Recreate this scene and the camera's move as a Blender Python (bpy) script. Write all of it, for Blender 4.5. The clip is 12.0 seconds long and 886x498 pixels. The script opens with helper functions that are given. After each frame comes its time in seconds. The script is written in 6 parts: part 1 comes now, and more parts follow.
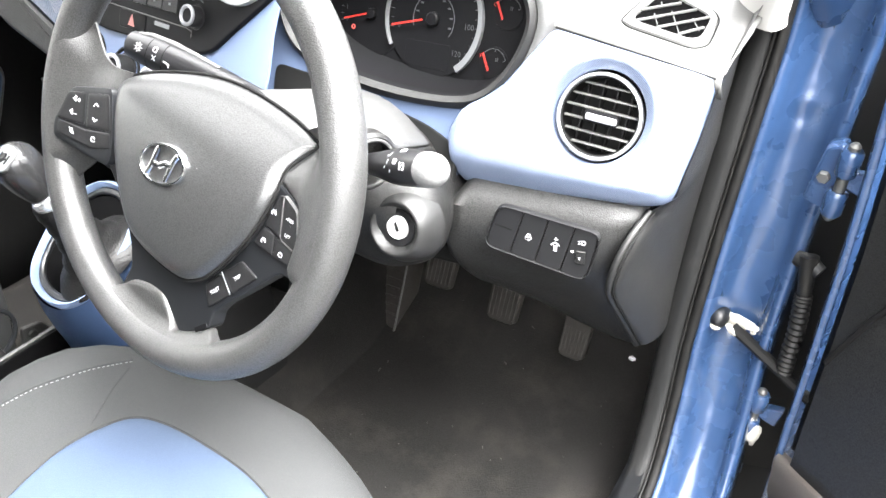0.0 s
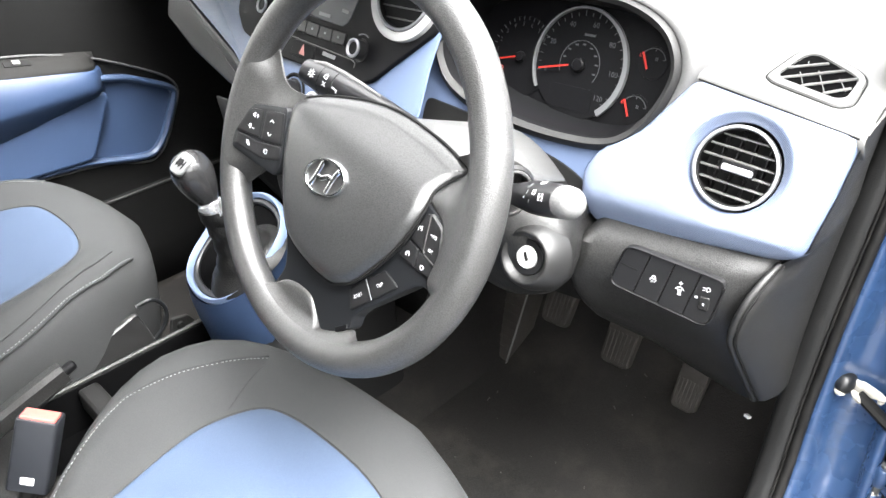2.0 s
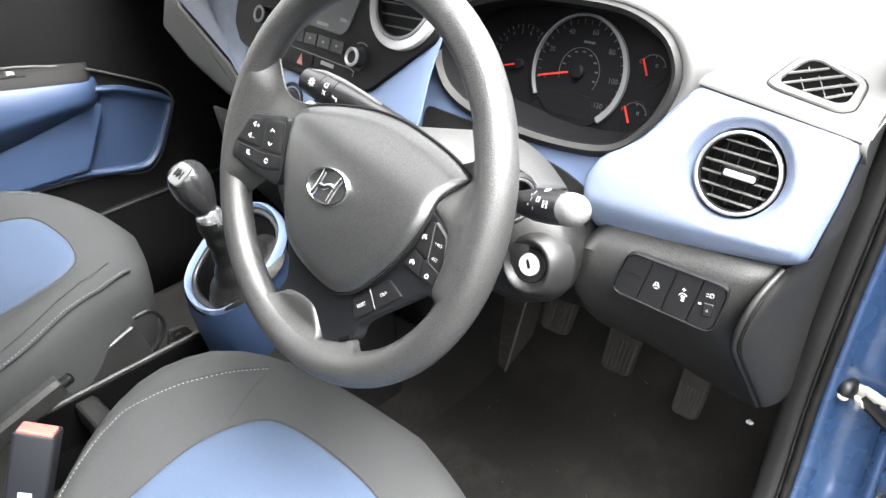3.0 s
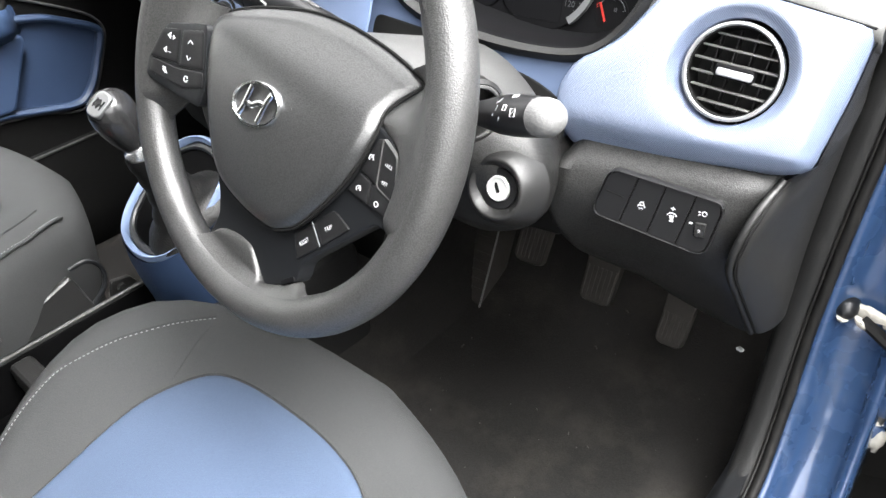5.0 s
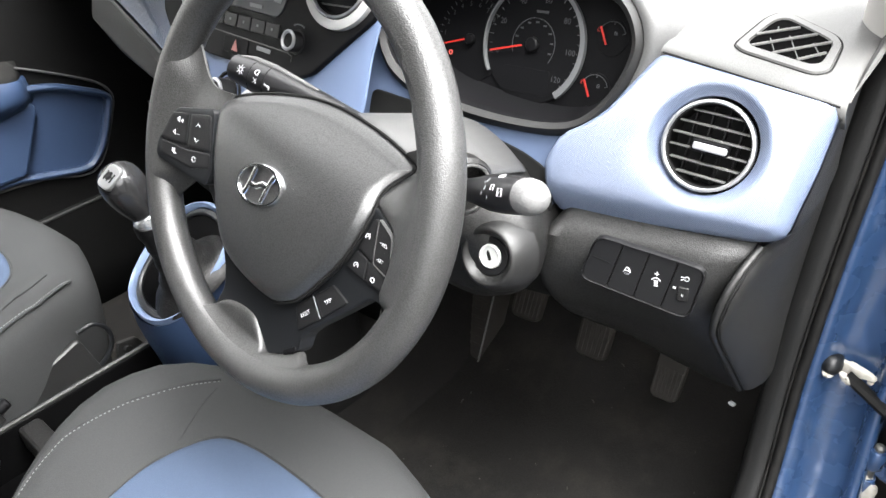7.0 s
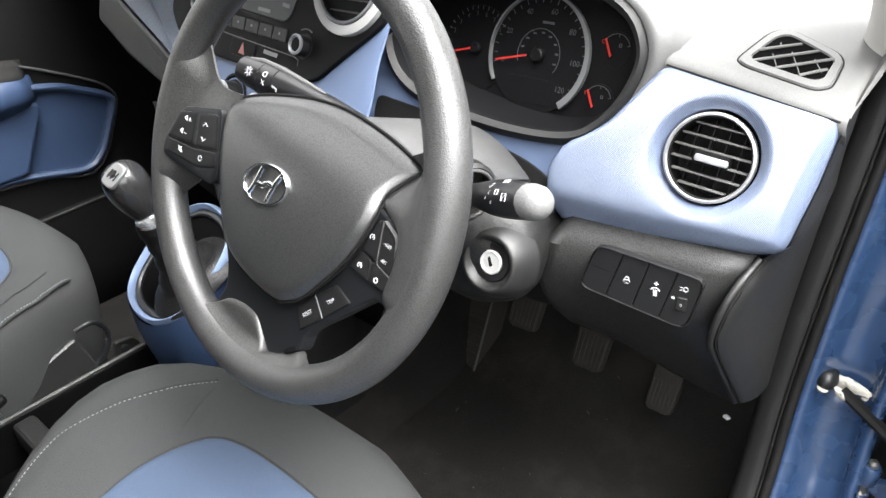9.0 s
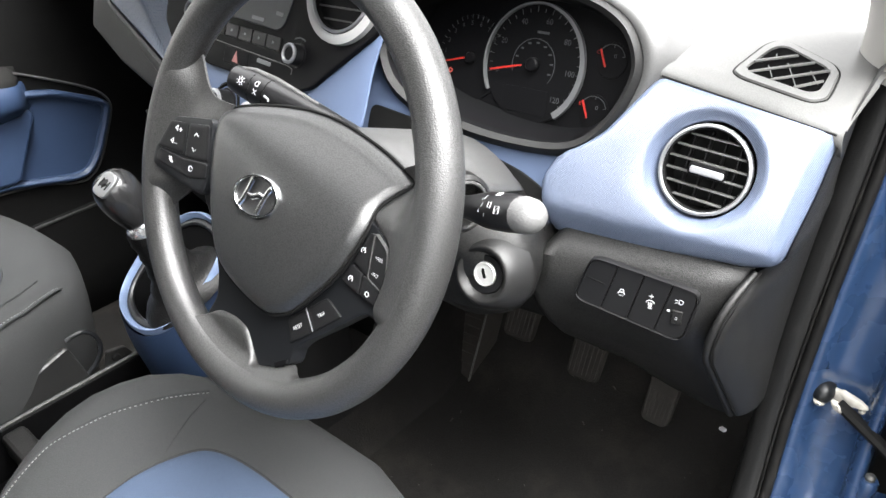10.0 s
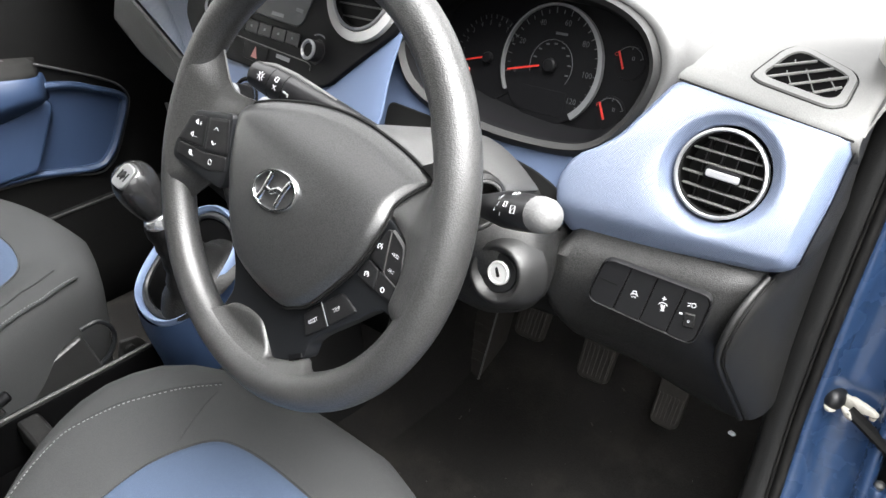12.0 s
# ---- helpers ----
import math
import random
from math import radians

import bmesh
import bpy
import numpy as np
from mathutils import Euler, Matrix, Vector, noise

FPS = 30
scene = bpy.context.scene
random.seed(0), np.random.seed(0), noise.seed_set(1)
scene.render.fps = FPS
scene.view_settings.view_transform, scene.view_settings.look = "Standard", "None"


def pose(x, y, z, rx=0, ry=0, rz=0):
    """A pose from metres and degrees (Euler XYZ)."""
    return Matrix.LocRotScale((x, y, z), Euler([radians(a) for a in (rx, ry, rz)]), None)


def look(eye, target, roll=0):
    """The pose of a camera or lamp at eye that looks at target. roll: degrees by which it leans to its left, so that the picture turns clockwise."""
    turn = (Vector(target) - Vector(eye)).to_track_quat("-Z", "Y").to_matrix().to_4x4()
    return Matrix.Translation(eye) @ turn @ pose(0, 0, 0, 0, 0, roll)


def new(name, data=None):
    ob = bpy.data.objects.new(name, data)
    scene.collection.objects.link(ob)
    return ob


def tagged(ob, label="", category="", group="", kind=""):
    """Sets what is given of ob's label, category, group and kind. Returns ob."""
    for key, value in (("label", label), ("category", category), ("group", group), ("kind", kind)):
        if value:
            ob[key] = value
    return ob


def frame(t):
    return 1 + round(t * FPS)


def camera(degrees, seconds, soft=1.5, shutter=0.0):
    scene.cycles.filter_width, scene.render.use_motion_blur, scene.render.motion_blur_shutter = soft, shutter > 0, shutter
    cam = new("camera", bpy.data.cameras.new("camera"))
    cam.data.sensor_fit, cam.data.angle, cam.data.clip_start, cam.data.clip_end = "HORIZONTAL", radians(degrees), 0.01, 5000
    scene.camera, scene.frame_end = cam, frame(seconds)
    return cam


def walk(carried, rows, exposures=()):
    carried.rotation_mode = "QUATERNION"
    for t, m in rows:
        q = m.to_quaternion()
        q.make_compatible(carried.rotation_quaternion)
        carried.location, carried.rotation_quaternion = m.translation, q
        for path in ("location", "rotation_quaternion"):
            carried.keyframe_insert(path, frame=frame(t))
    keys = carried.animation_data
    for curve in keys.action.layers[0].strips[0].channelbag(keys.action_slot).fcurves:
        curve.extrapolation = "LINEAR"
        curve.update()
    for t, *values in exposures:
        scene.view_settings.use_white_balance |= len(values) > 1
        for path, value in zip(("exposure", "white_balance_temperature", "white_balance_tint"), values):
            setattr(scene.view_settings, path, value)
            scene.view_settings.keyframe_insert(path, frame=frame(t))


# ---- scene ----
cam = camera(60.0, 12.0)
PATH = [
    (0, (0.847, -0.31, 1.195), (-0.171, 0.981, 0.057), -5.1),
    (0.5, (0.862, -0.319, 1.202), (-0.218, 0.973, 0.123), -3.8),
    (1, (0.884, -0.322, 1.191), (-0.354, 0.822, 0.115), -4.7),
    (1.5, (0.887, -0.339, 1.211), (-0.39, 0.757, 0.131), -4.3),
    (2, (0.863, -0.353, 1.207), (-0.411, 0.798, 0.18), -4.6),
    (2.5, (0.859, -0.364, 1.206), (-0.413, 0.802, 0.194), -4.4),
    (4.3, (0.825, -0.315, 1.185), (-0.417, 0.864, 0.152), -6.6),
    (4.5, (0.82, -0.31, 1.172), (-0.399, 0.854, 0.094), -6.7),
    (5, (0.809, -0.298, 1.149), (-0.357, 0.848, -0.004), -6.4),
    (5.5, (0.812, -0.293, 1.154), (-0.352, 0.869, 0.017), -6.1),
    (6, (0.821, -0.299, 1.181), (-0.378, 0.902, 0.124), -6.5),
    (6.5, (0.825, -0.303, 1.184), (-0.382, 0.901, 0.139), -6.8),
    (7, (0.827, -0.303, 1.183), (-0.379, 0.894, 0.128), -7.0),
    (9, (0.828, -0.313, 1.18), (-0.379, 0.906, 0.152), -5.3),
    (9.5, (0.827, -0.311, 1.181), (-0.383, 0.919, 0.169), -4.7),
    (10, (0.825, -0.304, 1.181), (-0.381, 0.926, 0.165), -5.0),
    (10.5, (0.826, -0.3, 1.18), (-0.379, 0.929, 0.161), -4.7),
    (11, (0.826, -0.303, 1.181), (-0.376, 0.929, 0.163), -4.5),
    (11.5, (0.824, -0.309, 1.181), (-0.386, 0.916, 0.164), -4.3),
    (12, (0.825, -0.31, 1.183), (-0.399, 0.901, 0.166), -4.2),
]
EXPOSURES = [(0, 4.77), (1.5, 4.50), (2.5, 4.28), (4.5, 3.80), (5.2, 3.76), (6, 3.82), (7, 3.71), (9.5, 3.51), (12, 3.43)]
walk(cam, [(t, look(eye, target, roll)) for t, eye, target, roll in PATH], EXPOSURES)


# ---- world and light ----
world = bpy.data.worlds.new("overcast_sky")
scene.world = world
world.use_nodes = True
wn = world.node_tree.nodes
wl = world.node_tree.links
sky = wn.new("ShaderNodeTexSky")
sky.sky_type = "NISHITA"
sky.sun_disc = False
sky.sun_elevation = radians(63)
sky.sun_rotation = radians(87)
sky.dust_density = 4.0
grey = wn.new("ShaderNodeHueSaturation")
grey.inputs["Saturation"].default_value = 0.0
wl.new(sky.outputs[0], grey.inputs["Color"])
wl.new(grey.outputs[0], wn["Background"].inputs["Color"])
wn["Background"].inputs["Strength"].default_value = 0.13
sun_data = bpy.data.lights.new("sun", "SUN")
sun_data.energy = 1.4
sun_data.angle = radians(42)
sun_data.color = (1.0, 0.99, 0.97)
sun = new("sun", sun_data)
sun.matrix_world = look((1.22, 0.24, 2.57), (0.3, 0.2, 0.8))


# ---- materials ----
def material(name, color, rough=0.5, metal=0.0, grain=0.0, scale=800.0, kind="noise", vary=0.12, vary_scale=9.0, spec=0.5, coat=0.0, rough_vary=0.08, pits=0.0):
    """A procedural surface: colour with broad wear, fine grain in the relief."""
    mat = bpy.data.materials.new(name)
    mat.use_nodes = True
    n, l = mat.node_tree.nodes, mat.node_tree.links
    b = n["Principled BSDF"]
    b.inputs["Metallic"].default_value = metal
    b.inputs["Specular IOR Level"].default_value = spec
    b.inputs["Coat Weight"].default_value = coat
    b.inputs["Coat Roughness"].default_value = 0.05
    tc = n.new("ShaderNodeTexCoord")
    big = n.new("ShaderNodeTexNoise")
    big.inputs["Scale"].default_value = vary_scale
    big.inputs["Detail"].default_value = 6
    l.new(tc.outputs["Object"], big.inputs["Vector"])
    mix = n.new("ShaderNodeMix")
    mix.data_type = "RGBA"
    mix.inputs["A"].default_value = (*[c * (1 - vary) for c in color], 1)
    mix.inputs["B"].default_value = (*[min(1, c * (1 + vary)) for c in color], 1)
    l.new(big.outputs[0], mix.inputs["Factor"])
    l.new(mix.outputs["Result"], b.inputs["Base Color"])
    rr = n.new("ShaderNodeMapRange")
    rr.inputs["To Min"].default_value = max(0.02, rough - rough_vary)
    rr.inputs["To Max"].default_value = min(1, rough + rough_vary)
    l.new(big.outputs[0], rr.inputs["Value"])
    l.new(rr.outputs[0], b.inputs["Roughness"])
    if grain:
        if kind == "leather":
            tex = n.new("ShaderNodeTexVoronoi")
            tex.feature = "SMOOTH_F1"
            tex.inputs["Smoothness"].default_value = 0.35
            turn = n.new("ShaderNodeMath")
            turn.operation = "SUBTRACT"
            turn.inputs[0].default_value = 0.75
            l.new(tex.outputs["Distance"], turn.inputs[1])
            out = turn.outputs[0]
        elif kind == "wave":
            tex = n.new("ShaderNodeTexWave")
            tex.bands_direction = "DIAGONAL"
            out = tex.outputs[0]
        else:
            tex = n.new("ShaderNodeTexNoise")
            tex.inputs["Detail"].default_value = 3
            out = tex.outputs[0]
        tex.inputs["Scale"].default_value = scale
        l.new(tc.outputs["Object"], tex.inputs["Vector"])
        bump = n.new("ShaderNodeBump")
        bump.inputs["Strength"].default_value = grain
        bump.inputs["Distance"].default_value = 0.0008 if kind == "leather" else 0.0007
        l.new(out, bump.inputs["Height"])
        l.new(bump.outputs[0], b.inputs["Normal"])
        if pits:
            # the hollows of the grain are set darker and duller
            ramp = n.new("ShaderNodeMapRange")
            ramp.inputs["From Max"].default_value = 0.7 if kind == "leather" else 1.0
            ramp.inputs["To Min"].default_value = 1.0 - pits
            ramp.inputs["To Max"].default_value = 1.0 + pits * 0.4
            l.new(out, ramp.inputs["Value"])
            mul = n.new("ShaderNodeVectorMath")
            mul.operation = "SCALE"
            l.new(mix.outputs["Result"], mul.inputs[0])
            l.new(ramp.outputs[0], mul.inputs["Scale"])
            l.new(mul.outputs[0], b.inputs["Base Color"])
            dull = n.new("ShaderNodeMath")
            dull.operation = "MULTIPLY"
            dull.inputs[1].default_value = spec
            l.new(ramp.outputs[0], dull.inputs[0])
            l.new(dull.outputs[0], b.inputs["Specular IOR Level"])
    return mat


CHARCOAL = material("charcoal_plastic", (0.0100, 0.0100, 0.0098), 0.45, grain=0.30, scale=880, kind="leather", vary=0.25, pits=0.45, spec=0.5)
CHARCOAL_SOFT = material("charcoal_soft_plastic", (0.0115, 0.0115, 0.0115), 0.42, grain=0.25, scale=1000, kind="leather", vary=0.2, vary_scale=20, spec=0.4)
CHARCOAL_SMOOTH = material("charcoal_smooth", (0.0085, 0.0085, 0.009), 0.42, grain=0.15, scale=1200, vary=0.2, spec=0.25)
TRIM_BLACK = material("black_trim", (0.0065, 0.007, 0.008), 0.36, grain=0.08, scale=1200, vary=0.2, spec=0.3)
GREY = material("grey_dash_plastic", (0.088, 0.088, 0.086), 0.40, grain=0.15, scale=1000, kind="leather", vary=0.06, pits=0.15)
HOOD = material("hood_plastic", (0.060, 0.060, 0.060), 0.45, grain=0.15, scale=1000, kind="leather", vary=0.1, pits=0.15)
LIP = material("dark_hood_lip", (0.013, 0.013, 0.013), 0.55, grain=0.15, scale=1000, kind="leather", vary=0.12, pits=0.15, spec=0.35)
EDGE_GREY = material("grey_trim_edge", (0.065, 0.065, 0.063), 0.42, vary=0.15, vary_scale=40)
BLUE = material("blue_dash_plastic", (0.124, 0.154, 0.229), 0.34, grain=0.55, scale=300, kind="wave", vary=0.05, pits=0.28, spec=0.8)
# The dash blue without weave, darkened: its shade is put into the colour.
BLUE_SHADED = material("shaded_blue_plastic", (0.070, 0.096, 0.158), 0.5, grain=0.2, scale=900, vary=0.06, spec=0.35)
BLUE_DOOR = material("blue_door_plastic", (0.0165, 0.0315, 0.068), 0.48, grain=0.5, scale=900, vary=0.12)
# Near-black without gloss: the shade inside recesses, put into the colour.
RECESS_SHADE = material("shaded_recess", (0.0015, 0.0015, 0.0016), 0.9, vary=0.2, spec=0.02)
BLACK_GLOSS = material("black_panel", (0.004, 0.004, 0.0045), 0.5, vary=0.2, spec=0.07)
BLACK = material("black_matt", (0.006, 0.006, 0.006), 0.7, vary=0.2, spec=0.12)
RUBBER = material("black_rubber", (0.0065, 0.0063, 0.0062), 0.5, grain=0.5, scale=200, vary=0.5, vary_scale=30, spec=0.22)
WHEEL = material("wheel_skin", (0.0255, 0.0255, 0.0252), 0.42, grain=0.27, scale=960, kind="leather", vary=0.15, pits=0.32, spec=0.9)
PAD = material("wheel_pad", (0.0225, 0.0228, 0.0232), 0.35, grain=0.15, scale=1050, kind="leather", vary=0.12, pits=0.3, spec=1.0)
CHROME = material("chrome", (0.78, 0.79, 0.80), 0.12, metal=1.0, vary=0.03)
SILVER = material("satin_silver", (0.38, 0.385, 0.40), 0.36, metal=0.7, vary=0.05)
STEEL = material("worn_steel", (0.13, 0.13, 0.125), 0.5, metal=0.8, vary=0.3, vary_scale=60)
WHITE = material("white_print", (0.52, 0.53, 0.54), 0.5, vary=0.03)
# Dial print dimmed: the shade under the hood is put into its colour.
DIAL_PRINT = material("shaded_dial_print", (0.040, 0.042, 0.045), 0.5, vary=0.05)
GREY_PRINT = material("grey_print", (0.15, 0.155, 0.16), 0.5, vary=0.03)
PEDAL = material("worn_pedal_rubber", (0.024, 0.022, 0.020), 0.6, grain=0.6, scale=250, vary=0.4, vary_scale=60, spec=0.2)
LINT = material("lint", (0.022, 0.021, 0.019), 0.9, vary=0.3, vary_scale=80)
# Instrument black lowered for the hood's shade and the cover lens.
DIAL = material("dial_black", (0.004, 0.004, 0.0045), 0.5, vary=0.2, spec=0.1)
RED = material("red_plastic", (0.62, 0.11, 0.09), 0.4, vary=0.06)
NEEDLE = material("red_needle", (0.30, 0.018, 0.013), 0.4, vary=0.05)
CARPET = material("carpet", (0.0122, 0.0116, 0.0111), 0.95, grain=1.0, scale=420, vary=0.65, vary_scale=6, spec=0.1, pits=0.5)
SEAT_GREY = material("seat_grey_cloth", (0.031, 0.032, 0.0325), 0.85, grain=0.6, scale=900, vary=0.14, vary_scale=14, spec=0.2, pits=0.35)
SEAT_BLUE = material("seat_blue_cloth", (0.041, 0.058, 0.092), 0.85, grain=0.9, scale=1000, vary=0.06, vary_scale=14, spec=0.2, pits=0.25)
# Darker than the charcoal: the low light on this door is in its colour.
DOOR_SHADED = material("shaded_door_plastic", (0.0035, 0.0035, 0.0035), 0.7, grain=0.5, scale=900, vary=0.2, spec=0.08)
THREAD = material("pale_thread", (0.12, 0.124, 0.128), 0.8, vary=0.1)
PAINT = material("blue_body_paint", (0.0215, 0.0475, 0.112), 0.28, metal=0.2, grain=0.06, scale=20, vary=0.15, vary_scale=30, coat=0.9, rough_vary=0.12)
GREASE = material("grease", (0.33, 0.315, 0.28), 0.45, grain=0.8, scale=120, vary=0.4, vary_scale=90)
ASPHALT = material("asphalt", (0.055, 0.053, 0.05), 0.9, grain=1.0, scale=160, vary=0.3, vary_scale=3)
WALL = material("wall_render", (0.16, 0.155, 0.15), 0.9, grain=0.6, scale=90, vary=0.25, vary_scale=2)
TRIM_LIGHT = material("pale_pillar_trim", (0.42, 0.41, 0.39), 0.7, grain=0.3, scale=700, vary=0.05)
HEADLINER = material("headliner", (0.45, 0.45, 0.43), 0.9, grain=0.3, scale=500, vary=0.05)


GLASS = material("window_glass", (0.90, 0.92, 0.91), 0.02, vary=0.01, rough_vary=0.0)
GLASS.node_tree.nodes["Principled BSDF"].inputs["Transmission Weight"].default_value = 1.0
GLASS.node_tree.nodes["Principled BSDF"].inputs["IOR"].default_value = 1.1


def scuffed(mat, color, scale, low, high, amount, stretch=(1, 1, 1)):
    """Lays pale patches over a surface: dust, scuffing, or smeared reflections on the paint."""
    n, l = mat.node_tree.nodes, mat.node_tree.links
    base = n["Principled BSDF"].inputs["Base Color"]
    source = base.links[0].from_socket
    tc = n.new("ShaderNodeTexCoord")
    mp = n.new("ShaderNodeMapping")
    mp.inputs["Scale"].default_value = stretch
    tex = n.new("ShaderNodeTexNoise")
    tex.inputs["Scale"].default_value = scale
    tex.inputs["Detail"].default_value = 9
    tex.inputs["Roughness"].default_value = 0.65
    rng_ = n.new("ShaderNodeMapRange")
    rng_.inputs["From Min"].default_value = low
    rng_.inputs["From Max"].default_value = high
    rng_.inputs["To Max"].default_value = amount
    mix = n.new("ShaderNodeMix")
    mix.data_type = "RGBA"
    mix.inputs["B"].default_value = (*color, 1)
    l.new(tc.outputs["Object"], mp.inputs["Vector"])
    l.new(mp.outputs[0], tex.inputs["Vector"])
    l.new(tex.outputs[0], rng_.inputs["Value"])
    l.new(rng_.outputs[0], mix.inputs["Factor"])
    l.new(source, mix.inputs["A"])
    l.new(mix.outputs["Result"], base)


# Pale smears on the body paint: scuffs, with soft reflections put into the colour.
scuffed(PAINT, (0.16, 0.20, 0.28), 26, 0.60, 0.80, 0.45, (1, 1, 0.35))
FLANGE = material("seal_flange", (0.0085, 0.0085, 0.0085), 0.5, grain=0.4, scale=500, vary=0.2, vary_scale=40, spec=0.3)
scuffed(RUBBER, (0.05, 0.047, 0.042), 160, 0.50, 0.85, 0.5, (1, 1, 0.15))
scuffed(FLANGE, (0.06, 0.058, 0.055), 90, 0.58, 0.85, 0.35, (1, 1, 0.35))
scuffed(CARPET, (0.045, 0.040, 0.035), 9, 0.50, 0.80, 0.40)
scuffed(CHARCOAL, (0.05, 0.049, 0.047), 14, 0.58, 0.85, 0.3)
scuffed(PEDAL, (0.045, 0.040, 0.034), 70, 0.52, 0.80, 0.4)
scuffed(WHEEL, (0.06, 0.06, 0.06), 11, 0.5, 0.8, 0.5)


# ---- mesh helpers ----
def thing(name, base, label, category, group="", kind=""):
    ob = new(name)
    ob.empty_display_size = 0.02
    ob.location = base
    return tagged(ob, label, category, group, kind)


def base_of(ob):
    while ob.parent:
        ob = ob.parent
    return Vector(ob.location)


def solid(name, verts, faces, mat, parent, label="", sharp=38, thick=0.0, kind="", category=""):
    """One mesh object, given in place; under a thing, or alone where parent is None."""
    base = base_of(parent) if parent else Vector((0, 0, 0))
    me = bpy.data.meshes.new(name)
    me.from_pydata([tuple(Vector(v) - base) for v in verts], [], faces)
    bm = bmesh.new()
    bm.from_mesh(me)
    bmesh.ops.remove_doubles(bm, verts=bm.verts, dist=1e-6)
    bmesh.ops.recalc_face_normals(bm, faces=bm.faces)
    bm.to_mesh(me)
    bm.free()
    me.materials.append(mat)
    me.shade_smooth()
    me.set_sharp_from_angle(angle=radians(sharp))
    for face in me.polygons:
        if len(face.vertices) > 4:
            face.use_smooth = False
    ob = new(name, me)
    ob.parent = parent
    if thick:
        m = ob.modifiers.new("thickness", "SOLIDIFY")
        m.thickness, m.offset = thick, 0.0
    return tagged(ob, label, category, "", kind)


def curve_pts(pts, n=5, closed=True):
    """A smooth line through the points."""
    pts = [Vector(p) for p in pts]
    out, k = [], len(pts)
    for i in range(k if closed else k - 1):
        if closed:
            a, b, c, d = (pts[(i + j) % k] for j in (-1, 0, 1, 2))
        else:
            a, b, c, d = pts[max(i - 1, 0)], pts[i], pts[i + 1], pts[min(i + 2, k - 1)]
        for j in range(n):
            t = j / n
            out.append(0.5 * (2 * b + (c - a) * t + (2 * a - 5 * b + 4 * c - d) * t * t + (3 * b - a - 3 * c + d) * t ** 3))
    if not closed:
        out.append(pts[-1])
    return out


def rounded(pts, r, n=4):
    """A polygon with rounded corners."""
    out, k = [], len(pts)
    for i in range(k):
        p, a, b = Vector(pts[i]), Vector(pts[i - 1]), Vector(pts[(i + 1) % k])
        ra = min(r, (a - p).length * 0.45)
        rb = min(r, (b - p).length * 0.45)
        p0, p1 = p + (a - p).normalized() * ra, p + (b - p).normalized() * rb
        for j in range(n + 1):
            t = j / n
            out.append((1 - t) ** 2 * p0 + 2 * t * (1 - t) * p + t * t * p1)
    return out


def rect(w, h, r=0.0, cx=0.0, cy=0.0):
    p = [(cx - w / 2, cy - h / 2), (cx + w / 2, cy - h / 2), (cx + w / 2, cy + h / 2), (cx - w / 2, cy + h / 2)]
    return rounded(p, r) if r else [Vector(q) for q in p]


def circle(r, n=32, cx=0.0, cy=0.0, ry=None):
    return [Vector((cx + r * math.cos(2 * math.pi * i / n), cy + (ry or r) * math.sin(2 * math.pi * i / n))) for i in range(n)]


def inset(poly, d):
    out, k = [], len(poly)
    area = sum(poly[i - 1].x * poly[i].y - poly[i].x * poly[i - 1].y for i in range(k))
    s = 1 if area > 0 else -1
    for i in range(k):
        e0, e1 = poly[i] - poly[i - 1], poly[(i + 1) % k] - poly[i]
        n0, n1 = Vector((-e0.y, e0.x)), Vector((-e1.y, e1.x))
        if n0.length < 1e-9 or n1.length < 1e-9:
            nn = (n0 + n1).normalized()
        else:
            nn = (n0.normalized() + n1.normalized())
            nn = nn / max(0.5, nn.length_squared / 2)
        out.append(poly[i] + nn * d * s)
    return out


def plate(name, outline, fn, mat, parent, depth=0.004, edge=0.001, label="", shape=None, sharp=38, kind="", category=""):
    """A slab with a rounded front edge; fn(u, v, w) gives its place, w towards the viewer. shape: rows of (scale, height) inside the edge."""
    poly = [Vector((p[0], p[1])) for p in outline]
    k = len(poly)
    rings = [(poly, -depth), (poly, -edge), (inset(poly, edge * 0.3), -edge * 0.3), (inset(poly, edge), 0.0)]
    if shape:
        c = sum(poly, Vector((0, 0))) / k
        inner = rings[-1][0]
        for s, h in shape:
            rings.append(([c + (p - c) * s for p in inner], h))
    verts = [fn(p.x, p.y, w) for ring, w in rings for p in ring]
    faces = [[j * k + i, j * k + (i + 1) % k, (j + 1) * k + (i + 1) % k, (j + 1) * k + i] for j in range(len(rings) - 1) for i in range(k)]
    faces += [[(len(rings) - 1) * k + i for i in range(k)], [k - 1 - i for i in range(k)]]
    return solid(name, verts, faces, mat, parent, label, sharp, kind=kind, category=category)


def band(name, outer, inner, fn, mat, parent, depth=0.004, edge=0.001, label="", high=0.0):
    """A flat ring between two outlines of equal length."""
    k = len(outer)
    o, i2 = [Vector(p[:2]) for p in outer], [Vector(p[:2]) for p in inner]
    rings = [(o, -depth), (o, -edge), (inset(o, edge), high), (inset(i2, -edge), high), (i2, -edge), (i2, -depth)]
    verts = [fn(p.x, p.y, w) for ring, w in rings for p in ring]
    m = len(rings)
    faces = [[j * k + i, j * k + (i + 1) % k, ((j + 1) % m) * k + (i + 1) % k, ((j + 1) % m) * k + i] for j in range(m) for i in range(k)]
    return solid(name, verts, faces, mat, parent, label)


